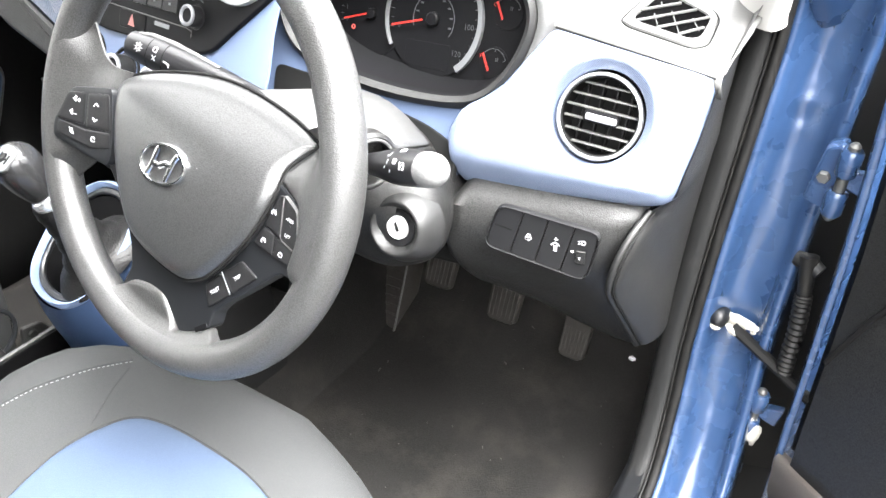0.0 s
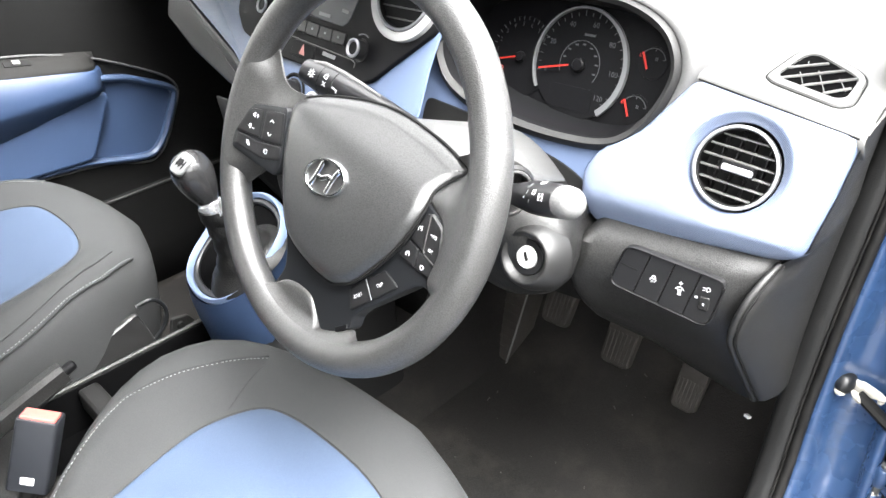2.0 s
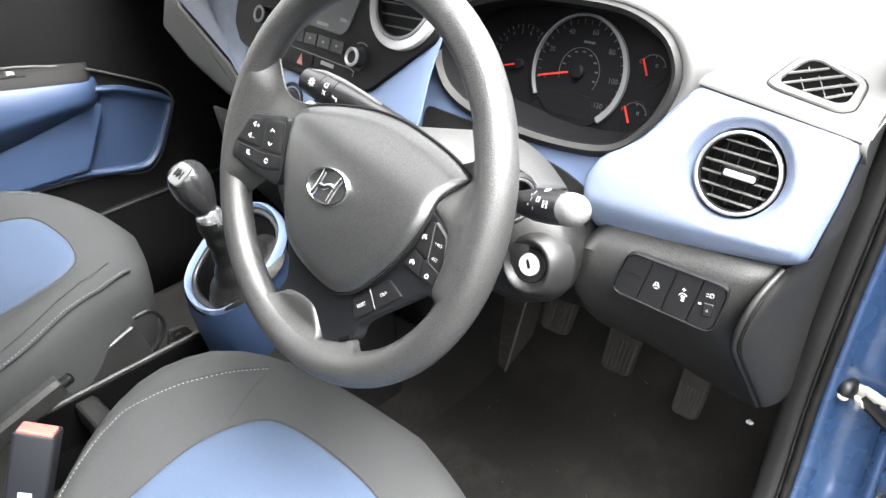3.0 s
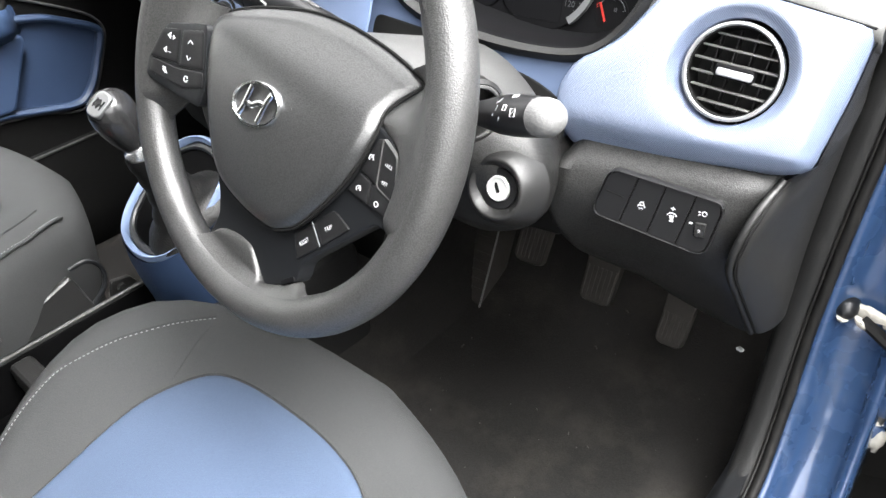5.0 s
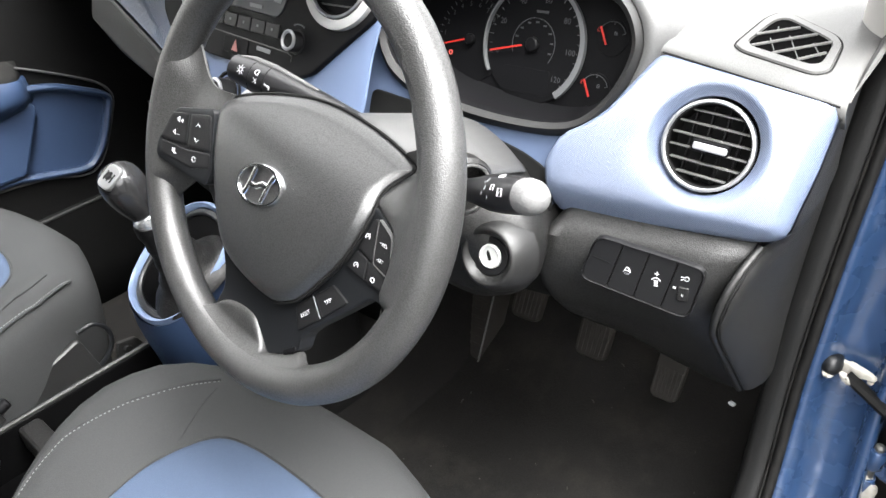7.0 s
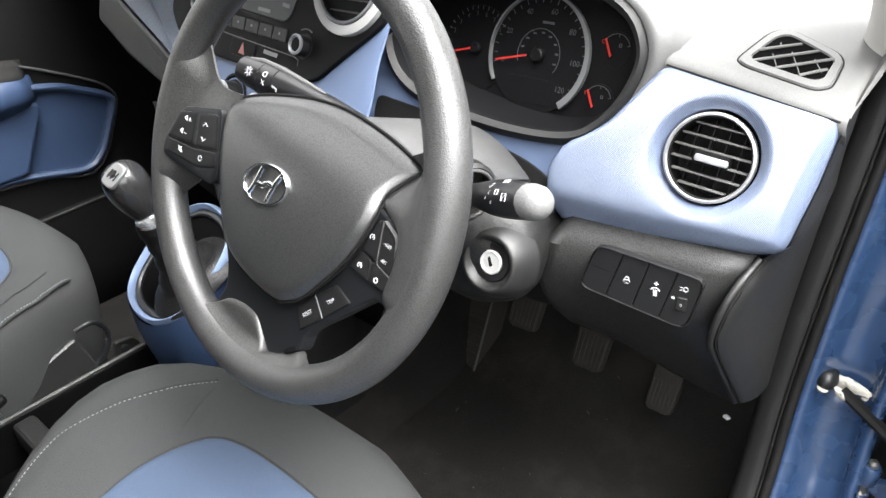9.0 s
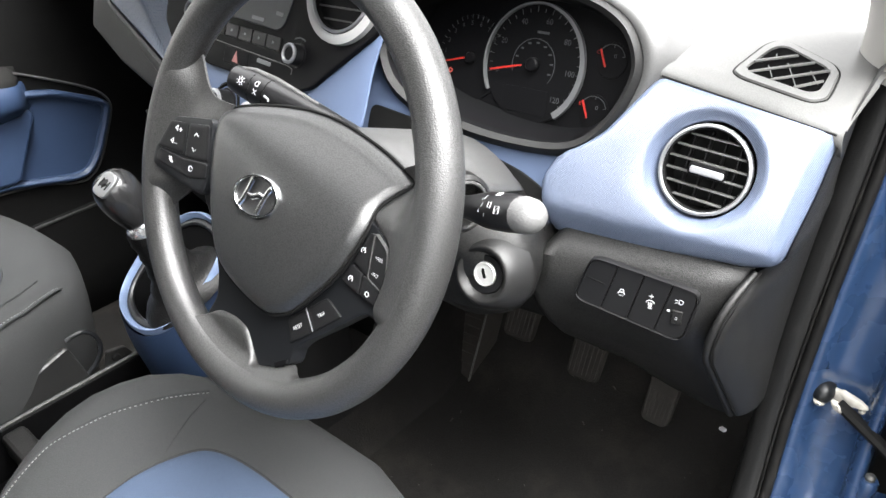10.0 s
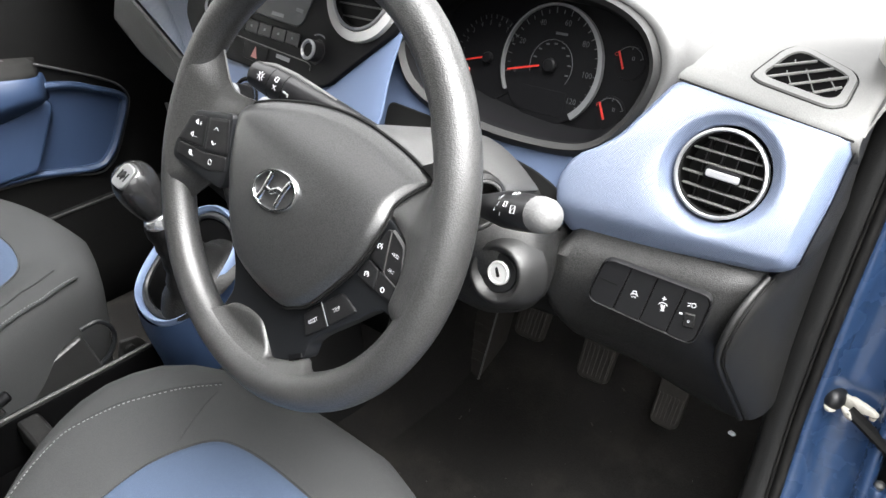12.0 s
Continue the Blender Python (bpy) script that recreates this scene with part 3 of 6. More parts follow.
tube("end_trim_line", [dash_edge(0.668) + Vector((0.0005, a, p + 0.0005)) for a, p in TOP_RISE[2:6]], 0.0010, EDGE_GREY, dash, n=6)
loft("top_filler", [[Vector((x, y, top_at(0.503, y) + 0.0008 + 0.03 * (0.503 - x))) for x in (0.14, 0.22, 0.30, 0.36, 0.43, 0.47, 0.501)] for y in (0.36, 0.42, 0.50, 0.60, 0.70, 0.82)], GREY, dash, thick=0.002, sharp=60)
# unseen overhang, added to shade the middle and the passenger side
loft("shade_overhang", [[Vector((x, y + 0.55 * max(0.0, -0.42 - x) ** 1.2, z)) for x in (-0.66, -0.5, -0.4, -0.2, 0.0, 0.12, 0.20, 0.26)] for y, z in ((0.40, 1.030), (0.21, 1.058), (0.168, 1.062), (0.158, 1.070), (0.168, 1.078), (0.25, 1.075), (0.45, 1.05), (0.65, 1.0), (0.84, 0.95))], CHARCOAL, dash, "unseen dark overhang added to shade the blue panels", thick=0.003, sharp=70)

# instrument hood
lip = [(0.437, 0.873), (0.388, 0.870), (0.329, 0.873), (0.262, 0.884), (0.218, 0.903), (0.195, 0.93), (0.189, 0.957), (0.198, 0.985), (0.23, 1.006), (0.30, 1.020), (0.382, 1.018), (0.43, 1.012), (0.468, 0.997), (0.489, 0.976), (0.497, 0.95), (0.487, 0.915), (0.467, 0.886)]
lip_in = [(0.433, 0.884), (0.386, 0.881), (0.329, 0.885), (0.268, 0.895), (0.227, 0.912), (0.206, 0.934), (0.200, 0.957), (0.208, 0.980), (0.236, 0.998), (0.30, 1.010), (0.382, 1.009), (0.425, 1.004), (0.460, 0.990), (0.479, 0.972), (0.486, 0.95), (0.477, 0.920), (0.458, 0.896)]
po = curve_pts([(a, b, 0) for a, b in lip], 4)
pi_ = curve_pts([(a, b, 0) for a, b in lip_in], 4)


def p5(x, z, w=0.0):
    """Face of the instruments."""
    return Vector((x, 0.34 + 0.35 * (z - 0.97) - w * 0.944, z + w * 0.33))


ring_rows = [[], [], [], [], [], []]
for a, b in zip(po, pi_):
    m = a.lerp(b, 0.5)
    ring_rows[0].append(p1(a.x, a.y, -0.02))
    ring_rows[1].append(p1(a.x, a.y, 0.002))
    ring_rows[2].append(p1(m.x, m.y, 0.0085))
    ring_rows[3].append(p1(b.x, b.y, 0.003))
    c = Vector((0.342, 0.945, 0))
    d = c + (b - c) * 0.965
    ring_rows[4].append(p1(d.x, d.y, -0.02))
    g = c + (b - c) * 0.93
    ring_rows[5].append(p5(g.x, g.y - 0.004, 0.0))
loft("hood_lip", ring_rows[:4], LIP, dash, "dark grey grained instrument surround", closed=True, sharp=60)
loft("hood_throat", ring_rows[3:], DIAL, dash, "black inside of the instrument hood", closed=True, sharp=60)
# outer flank of the hood, sweeping into the dash top
flank = [i for i, a in enumerate(po) if a.y > 0.945 or a.x > 0.440]
order = sorted(flank)
rows = [[], [], [], [], []]
cc = Vector((0.345, 0.93, 0))
for i in order:
    a = po[i]
    out = (a - cc).normalized()
    k = 1.0 if a.x < 0.40 else max(0.0, min(1.0, (a.y - 0.885) / 0.075))
    k = k * k * (3 - 2 * k)
    rows[0].append(p1(a.x, a.y, 0.002))
    rows[1].append(p1(a.x + out.x * (0.002 + 0.008 * k), a.y + out.y * (0.002 + 0.006 * k), -0.001 - 0.002 * k))
    rows[2].append(p1(a.x + out.x * (0.003 + 0.018 * k), a.y + out.y * (0.003 + 0.009 * k), -0.006 - 0.012 * k))
    tail = [p1(a.x + out.x * (0.003 + 0.024 * k), a.y + out.y * (0.003 + 0.007 * k), -0.02 - 0.05 * k), p1(a.x + out.x * 0.040 * k, a.y, -0.03 - 0.15 * k) + Vector((0, 0, -0.03 * k))]
    for row, p in zip(rows[3:], tail):
        f = k * max(0.0, min(1.0, (p.x - 0.43) / 0.06))
        p.z += f * max(0.0, top_at(max(p.x, 0.503), p.y) - 0.001 - p.z)
        row.append(p)
loft("hood_flank", rows, HOOD, dash, "grey flank of the instrument hood", thick=0.003, sharp=70)

# lower panel: knee bolster
def edge_x(z):
    """Right end of the lower panel."""
    return 0.631 if z > 0.816 else max(0.607, 0.631 - 0.024 * (0.816 - z) / 0.086)


rows = []
for x in (0.4280, 0.4285, 0.4300, 0.4330, 0.4380, 0.445, 0.455, 0.48, 0.52, 0.56, 0.595, 0.612, 0.622, 0.628):
    f = (x - 0.42) / 0.2
    low = 0.700 - 0.045 * min(1, f / 0.5) - (0.095 * max(0, (f - 0.5) / 0.5) ** 0.8)
    fade = max(0.0, (x - 0.60) / 0.028)
    prof = [(0.822, p1(x, 0.82).y + 0.030), (0.8055, p1(x, 0.81).y + 0.014), (0.799, p1(x, 0.81).y + 0.001), (0.790, 0.234 + 0.2 * (x - 0.527) + 0.002), (0.755, 0.231 + 0.2 * (x - 0.527)), (0.73, 0.231 + 0.2 * (x - 0.527) + 0.003)]
    top_low = 0.715
    for k in range(1, 6):
        t = k / 5
        z = top_low + (low - top_low) * t
        prof.append((z, 0.238 + 0.2 * (x - 0.527) + 0.66 * (top_low - z)))
    prof.append((low - 0.006, prof[-1][1] + 0.02))
    prof.append((low + 0.01, prof[-1][1] + 0.12))
    turn = max(0.0, (0.445 - x) / 0.017)
    near = max(0.0, 1 - (x - 0.428) / 0.06)
    rows.append([Vector((0.415 + (x - 0.415) * (edge_x(z) - 0.415) / 0.213 + near * (0.38 * max(0.0, z - 0.757) + 0.5 * max(0.0, 0.745 - z)), y + 0.014 * fade ** 2 + 0.022 * turn ** 3, z)) for z, y in prof])
loft("lower_panel", rows, CHARCOAL, dash, "dark grained lower dash panel", thick=0.003, sharp=60)
lip_line = curve_pts([(0.630, 0.280, 0.803), (0.623, 0.254, 0.785), (0.6175, 0.2410, 0.765), (0.6115, 0.240, 0.737), (0.609, 0.251, 0.712), (0.6085, 0.291, 0.652), (0.608, 0.336, 0.585)], 6, False)
tube("panel_edge", lip_line, 0.0036, CHARCOAL_SOFT, dash, "rounded lip at the panel's end", n=12)
tube("panel_seam", [p + Vector((0.0046, 0.0006, 0)) for p in lip_line], 0.0013, BLACK, dash, n=6)
# Flat black plate drawn as the shaded recess round the column.
plate("column_opening", rounded([(0.19, 0.888), (0.262, 0.880), (0.335, 0.866), (0.395, 0.853), (0.424, 0.842), (0.434, 0.83), (0.436, 0.80), (0.43, 0.74), (0.19, 0.74)], 0.012), p1, BLACK, dash, 0.006, 0.002, "black plate standing for the dark steering column opening")
# Added black board, set back to stand for the dark behind the column.
plate("column_shade_board", rounded([(0.10, 0.80), (0.10, 0.70), (0.24, 0.70), (0.43, 0.705), (0.43, 0.80)], 0.01), lambda u, v, w: p1(u, v, w - 0.07), BLACK, dash, 0.02, 0.004)


# ---- air vents ----
def slatted(parent, fn, r, count, mat):
    for i in range(count):
        v = -r + 2 * r * (i + 0.75) / (count + 0.5)
        half = math.sqrt(max(0.0, r * r - v * v)) - 0.001
        o = lambda a, b, c, v=v: fn(a, v + b, c - 0.004)
        plate("slat", rect(2 * half, 0.0017), lambda a, b, c, v=v: fn(a, v + b - 0.08 * c, c - 0.003), mat, parent, 0.006, 0.0006)


def round_vent(fn, r, label, tab):
    vent = thing("air_vent", fn(0, 0, -0.02), label, "air vent", "dashboard air vents")
    lathe("housing", [(0.0001, -0.030), (r, -0.030), (r, 0.0), (r + 0.0025, 0.001)], fn, BLACK, vent, sharp=50)
    lathe("chrome_ring", [(r + 0.0015, -0.006), (r + 0.0012, 0.002), (r + 0.0024, 0.0036), (r + 0.0044, 0.0028), (r + 0.0048, -0.004)], fn, SILVER, vent, "satin silver ring")
    slatted(vent, fn, r, 6, EDGE_GREY)
    for u in (-0.6, -0.2, 0.2, 0.6):
        h = math.sqrt(1 - u * u) * r * 1.9
        plate("vane", rect(0.0014, h), lambda a, b, c, u=u: fn(a + u * r, b, c - 0.017), CHARCOAL_SMOOTH, vent, 0.01, 0.0004)
    if tab:
        plate("tab", rect(0.032, 0.011, 0.003), lambda a, b, c: fn(a + 0.002, b - 0.001, c + 0.003), BLACK_GLOSS, vent, 0.012, 0.0015)
        plate("tab_chrome", rect(0.030, 0.0065, 0.0025), lambda a, b, c: fn(a + 0.003, b - 0.0015, c + 0.0045), SILVER, vent, 0.003, 0.001, "chrome strip on the tab")
    return vent


vent_fn = frame_of(p1(VENT_X, VENT_Z, -0.0005), (1, 0.1, -0.10), (0, 0.42, 1))
round_vent(vent_fn, 0.0355, "round black air vent with satin ring in the blue panel", True)

def sv_fn(u, v, w=0.0):
    return Vector((0.6 + u, 0.382 + v, top_at(0.6 + u, 0.382 + v) + 0.0016 + w))


sv_o = rounded([(-0.0372, -0.0390), (-0.028, -0.0450), (0.034, -0.0455), (0.0425, -0.0360), (0.0420, -0.0250), (0.0375, 0.0080), (0.0290, 0.0190), (-0.0170, 0.0335), (-0.0270, 0.0300), (-0.0325, 0.0150)], 0.008)
sv_i = rounded([(-0.0290, -0.0290), (-0.0225, -0.0340), (0.0265, -0.0345), (0.0325, -0.0285), (0.0327, -0.0200), (0.0305, 0.0040), (0.0237, 0.0101), (-0.0140, 0.0235), (-0.0205, 0.0205), (-0.0245, 0.0110)], 0.005)
demist = thing("demister_vent", sv_fn(0, 0, -0.02), "grey lozenge-shaped demister vent in the dash top", "air vent", "dashboard air vents")
band("frame", sv_o, sv_i, sv_fn, GREY, demist, 0.006, 0.0010, high=0.0016)
tube("joint", [sv_fn(p.x, p.y, -0.0002) for p in inset(sv_o, -0.0008)], 0.0009, BLACK, demist, n=6, closed=True)
# Flat black sheet drawn as the shaded opening; the dash top has no hole.
plate("well", sv_i, lambda u, v, w: sv_fn(u, v, w + 0.0003), RECESS_SHADE, demist, 0.004, 0.0001)
for u0, v0, u1, v1 in ((-0.0285, -0.0150, -0.0020, 0.0150), (-0.0245, -0.0330, 0.0140, 0.0120), (-0.0050, -0.0340, 0.0290, 0.0070), (0.0150, -0.0338, 0.0305, -0.0115)):
    tube("slat", [sv_fn(u0 + (u1 - u0) * t, v0 + (v1 - v0) * t, 0.0006) for t in (0, 0.33, 0.66, 1)], 0.0016, GREY, demist, n=8)
for u0, v0, u1, v1 in ((-0.0162, -0.0132, -0.0060, -0.0293), (-0.0041, -0.0010, 0.0167, -0.0335), (0.0163, -0.0020, 0.0290, -0.0185), (-0.0180, 0.0080, -0.0150, 0.0010)):
    tube("cross_bar", [sv_fn(u0 + (u1 - u0) * t, v0 + (v1 - v0) * t, 0.0001) for t in (0, 0.5, 1)], 0.0006, EDGE_GREY, demist, n=6)


# ---- steering wheel ----
W = Vector((0.35, 0.0, 0.93))
TIP = radians(24)
w_fn = frame_of(W, (1, 0, 0), (0, math.sin(TIP), math.cos(TIP)))
wheel = thing("steering_wheel", W, "dark grey three-spoke steering wheel with grained rim", "steering wheel")
ringpath = [w_fn(0.169 * math.cos(a), 0.169 * math.sin(a), 0) for a in [2 * math.pi * i / 120 for i in range(120)]]
axis = (w_fn(0, 0, 1) - w_fn(0, 0, 0))
tube("rim", ringpath, 0.0158, WHEEL, wheel, "grained charcoal rim", n=22, closed=True, up=axis)
pad_outline = curve_pts([(x, y, 0) for x, y in [(-0.087, 0.0375), (-0.068, 0.0490), (-0.035, 0.0555), (-0.003, 0.0575), (0.031, 0.0540), (0.071, 0.0445), (0.102, 0.0340), (0.1150, 0.0280), (0.1100, 0.0200), (0.1035, 0.0080), (0.1040, -0.0080), (0.0985, -0.0262), (0.0822, -0.053), (0.051, -0.0864), (0.0321, -0.097), (0.0160, -0.1005), (-0.0135, -0.0950), (-0.0445, -0.0828), (-0.061, -0.0653), (-0.0766, -0.0248), (-0.084, 0.008)]], 5)


def pad_w(u, v):
    """Height of the hub pad: a gently domed face with a broad facet along its top and right shoulder."""
    d = 0.236 * (u + 0.085) + 0.972 * (v - 0.040)
    return 0.0100 - 0.25 * u * u - 0.6 * (v + 0.03) ** 2 - 0.42 * (math.sqrt(d * d + 0.00030) + d)


plate("hub_pad", pad_outline, lambda u, v, w: w_fn(u, v, w + pad_w(u, v)), PAD, wheel, 0.012, 0.004, "grained hub pad", [(0.98, 0.0012), (0.95, 0.0022), (0.91, 0.0027), (0.86, 0.0030), (0.80, 0.0030), (0.74, 0.0030), (0.67, 0.0030), (0.60, 0.0030), (0.52, 0.0030), (0.44, 0.0030), (0.35, 0.0030), (0.24, 0.0030), (0.12, 0.0030)], sharp=60)
tube("pad_gap", [w_fn(p.x, p.y, pad_w(p.x, p.y) - 0.004) for p in inset([Vector((q.x, q.y)) for q in pad_outline], -0.0008)], 0.0015, BLACK, wheel, n=6, closed=True, up=axis)
trim_outline = rounded([(-0.1000, -0.036), (-0.100, 0.02), (-0.08, 0.03), (0.0, 0.02), (0.10, 0.0), (0.112, -0.004), (0.1265, -0.0140), (0.1330, -0.0250), (0.1335, -0.0420), (0.1315, -0.060), (0.1335, -0.0700), (0.1158, -0.0673), (0.0878, -0.0897), (0.0572, -0.1132), (0.0491, -0.1221), (0.0473, -0.1360), (0.010, -0.154), (-0.003, -0.138), (-0.012, -0.129), (-0.03, -0.125), (-0.055, -0.128), (-0.074, -0.140), (-0.0640, -0.1235), (-0.0595, -0.1150), (-0.0622, -0.0965), (-0.0777, -0.0602)], 0.006)
plate("spoke_trim", trim_outline, lambda u, v, w: w_fn(u, v, w - 0.0045), TRIM_BLACK, wheel, 0.014, 0.002, "smooth black spoke trim")
# skins that carry the rim's surface into the spokes
def ease(t):
    t = max(0.0, min(1.0, t))
    return t * t * (3 - 2 * t)


def rim_arc(a0, a1):
    return [(0.166 * math.cos(radians(a0 + (a1 - a0) * i / 8)), 0.166 * math.sin(radians(a0 + (a1 - a0) * i / 8))) for i in range(9)]


def into_rim(u, v, low, start):
    return low + (0.0150 - low) * ease((math.hypot(u, v) - start) / (0.166 - start))


def left_w(u, v):
    return into_rim(u, v, 0.0020 - 0.004 * ease((v - 0.025) / 0.03), 0.126)


def right_w(u, v):
    return into_rim(u, v, -0.004 - 0.026 * ease((v + 0.002) / 0.036), 0.118)


def lower_w(u, v):
    return into_rim(u, v, -0.0015, 0.144)


def spoke_skin(name, a, b, c, d, fn, n=26, m=14, top=False, bottom=False):
    """A four-sided skin from the rim (a) to the hub side (b), its free edges rolled back."""
    grid = coons(a, b, c, d, n, m)
    rows = []
    for i, row in enumerate(grid):
        s = i / n
        q = max(1 - ease(s / 0.20) if top else 0.0, 1 - ease((1 - s) / 0.16) if bottom else 0.0)
        line = []
        for j, p in enumerate(row):
            w = fn(p.x, p.y)
            line.append(w_fn(p.x, p.y, w + (-0.004 - w) * q - 0.0022 * (1 - ease((m - j) / 1.6))))
        rows.append(line + [w_fn(row[-1].x, row[-1].y, fn(row[-1].x, row[-1].y) - 0.008)])
    back = axis * -0.002
    rows = [[p + back for p in rows[0]]] + rows + [[p + back for p in rows[-1]]]
    return loft(name, rows, WHEEL, wheel, sharp=70)


spoke_skin("right_spoke", rim_arc(30, -30), [(0.1010, 0.0365), (0.1165, 0.0280), (0.1115, 0.0195), (0.1060, 0.0050), (0.1110, -0.0040), (0.1265, -0.0135), (0.1320, -0.0230), (0.1325, -0.0400), (0.1305, -0.0560), (0.1345, -0.0760)], [(0.1438, 0.0830), (0.1330, 0.0620), (0.1200, 0.0460), (0.1010, 0.0365)], [(0.1438, -0.0830), (0.139, -0.079), (0.1345, -0.0760)], right_w, n=34, bottom=True)
spoke_skin("left_spoke", rim_arc(146, 203), [(-0.0787, 0.0481), (-0.083, 0.03), (-0.0849, 0.008), (-0.082, -0.02), (-0.083, -0.034)], [(-0.1376, 0.0928), (-0.1290, 0.0805), (-0.1198, 0.0660), (-0.1123, 0.0567), (-0.1002, 0.0501), (-0.0787, 0.0481)], [(-0.1528, -0.0649), (-0.140, -0.052), (-0.1215, -0.038), (-0.1129, -0.0325), (-0.083, -0.034)], left_w, n=30, top=True, bottom=True)
spoke_skin("lower_spoke", rim_arc(238, 296), [(-0.0705, -0.1370), (-0.0533, -0.1258), (-0.037, -0.1229), (-0.0235, -0.1235), (-0.0112, -0.1271), (-0.0031, -0.1367), (0.0040, -0.1470), (0.0095, -0.1507), (0.0349, -0.1430), (0.0476, -0.136), (0.0560, -0.1395), (0.0650, -0.1402)], [(-0.0880, -0.1408), (-0.078, -0.1385), (-0.0705, -0.1370)], [(0.0728, -0.1492), (0.069, -0.145), (0.0650, -0.1402)], lower_w, n=44)
lathe("hub_back", [(0.05, -0.02), (0.055, -0.06)], w_fn, CHARCOAL_SMOOTH, wheel)
plate("insert_tab", rect(0.017, 0.0045, 0.001), frame_of(w_fn(0.037, -0.1385, -0.0035), w_fn(0.85, 0.53, 0) - w_fn(0, 0, 0), w_fn(-0.53, 0.85, 0) - w_fn(0, 0, 0)), BLACK_GLOSS, wheel, 0.003, 0.0008, "small glossy insert in the lower spoke")
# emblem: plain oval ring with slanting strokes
em_fn = frame_of(w_fn(-0.0060, -0.0123, 0.0126), w_fn(math.cos(0.14), math.sin(0.14), 0) - w_fn(0, 0, 0), w_fn(-math.sin(0.14), math.cos(0.14), 0) - w_fn(0, 0, 0))
emblem = band("emblem", circle(0.0285, 40, ry=0.0175), circle(0.0253, 40, ry=0.0143), em_fn, CHROME, wheel, 0.004, 0.0008, "chrome oval emblem", 0.0008)
for line in ([(-0.0200, -0.0078), (-0.0135, -0.0015), (-0.0030, 0.0132)], [(0.0200, 0.0078), (0.0135, 0.0015), (0.0030, -0.0132)], [(-0.0115, 0.0012), (-0.0040, -0.0008), (0.0040, 0.0008), (0.0115, -0.0012)]):
    path = curve_pts([(*p, 0) for p in line], 5, False)
    tube("stroke", [em_fn(p.x, p.y, 0.0) for p in path], 0.0026, CHROME, emblem, n=8, flat=0.5, up=axis)


def button(parent, outline, fn, name="button", mat=CHARCOAL_SMOOTH, h=0.0007):
    return plate(name, outline, lambda u, v, w: fn(u, v, w + h), mat, parent, 0.004, 0.0009, shape=[(0.8, 0.0), (0.5, 0.0), (0.2, 0.0)])


pl = lambda u, v, w: w_fn(u, v, w + 0.0062 + 1.7 * max(0.0, -u - 0.085) ** 2)
pod = rounded([(-0.1545, -0.004), (-0.1560, -0.020), (-0.113, -0.0305), (-0.086, -0.0330), (-0.0815, -0.020), (-0.0850, 0.0335), (-0.136, 0.0265)], 0.006)
plate("left_pod", pod, pl, TRIM_BLACK, wheel, 0.012, 0.0012, "black switch pod", [(0.85, 0), (0.7, 0), (0.5, 0), (0.3, 0), (0.1, 0)])
b1 = button(wheel, rounded([(-0.152, -0.003), (-0.1185, -0.004), (-0.1175, 0.0245), (-0.139, 0.0215)], 0.003), pl)
b2 = button(wheel, rounded([(-0.1165, -0.006), (-0.084, -0.003), (-0.088, 0.0275), (-0.1155, 0.0245)], 0.003), pl)
b3 = button(wheel, rounded([(-0.151, -0.0165), (-0.108, -0.0225), (-0.084, -0.0170), (-0.0845, -0.0045), (-0.118, -0.0075), (-0.150, -0.0045)], 0.003), pl)


def at(fn, u, v):
    return lambda a, b, c=0.0: fn(u + 0.72 * a, v + 0.72 * b, c)


strokes("icon", [[(-0.004, 0.0), (0.0, 0.003), (0.0, -0.003), (-0.004, 0.0)], [(0.003, -0.001), (0.007, -0.001)], [(0.005, 0.001), (0.005, -0.003)]], 0.0008, at(pl, -0.129, 0.017), WHITE, b1, 0.0012)
strokes("icon", [[(-0.004, 0.0), (0.0, 0.003), (0.0, -0.003), (-0.004, 0.0)], [(0.003, -0.002), (0.007, -0.002)]], 0.0008, at(pl, -0.133, 0.005), WHITE, b1, 0.0012)
strokes("icon", [[(-0.004, -0.002), (0.0, 0.002), (0.004, -0.001)]], 0.0008, at(pl, -0.104, 0.016), WHITE, b2, 0.0012)
strokes("icon", [[(-0.003, 0.002), (0.0, -0.002), (0.004, 0.001)]], 0.0008, at(pl, -0.105, 0.003), WHITE, b2, 0.0012)
strokes("icon", [[(-0.003, 0.0), (0.001, 0.003), (0.001, -0.003), (-0.003, 0.0)], [(-0.003, 0.003), (0.004, -0.003)]], 0.0008, at(pl, -0.133, -0.0115), WHITE, b3, 0.0012)
strokes("icon", [arc(0.0032, 20, 340, 10)], 0.0008, at(pl, -0.106, -0.0138), WHITE, b3, 0.0012)

pr = lambda u, v, w: w_fn(u, v, w - 0.0025)
c1 = button(wheel, rounded([(0.098, -0.034), (0.1095, -0.009), (0.1135, -0.009), (0.1135, -0.040)], 0.002), pr)
c2 = button(wheel, rounded([(0.1145, -0.0405), (0.1145, -0.0085), (0.1285, -0.0175), (0.1315, -0.040), (0.131, -0.0465)], 0.002), pr)
c3 = button(wheel, rounded([(0.0885, -0.0505), (0.0975, -0.0355), (0.1085, -0.0395), (0.1085, -0.0555)], 0.002), pr)
c4 = button(wheel, rounded([(0.1095, -0.0555), (0.1095, -0.0400), (0.131, -0.0480), (0.131, -0.0590)], 0.002), pr)
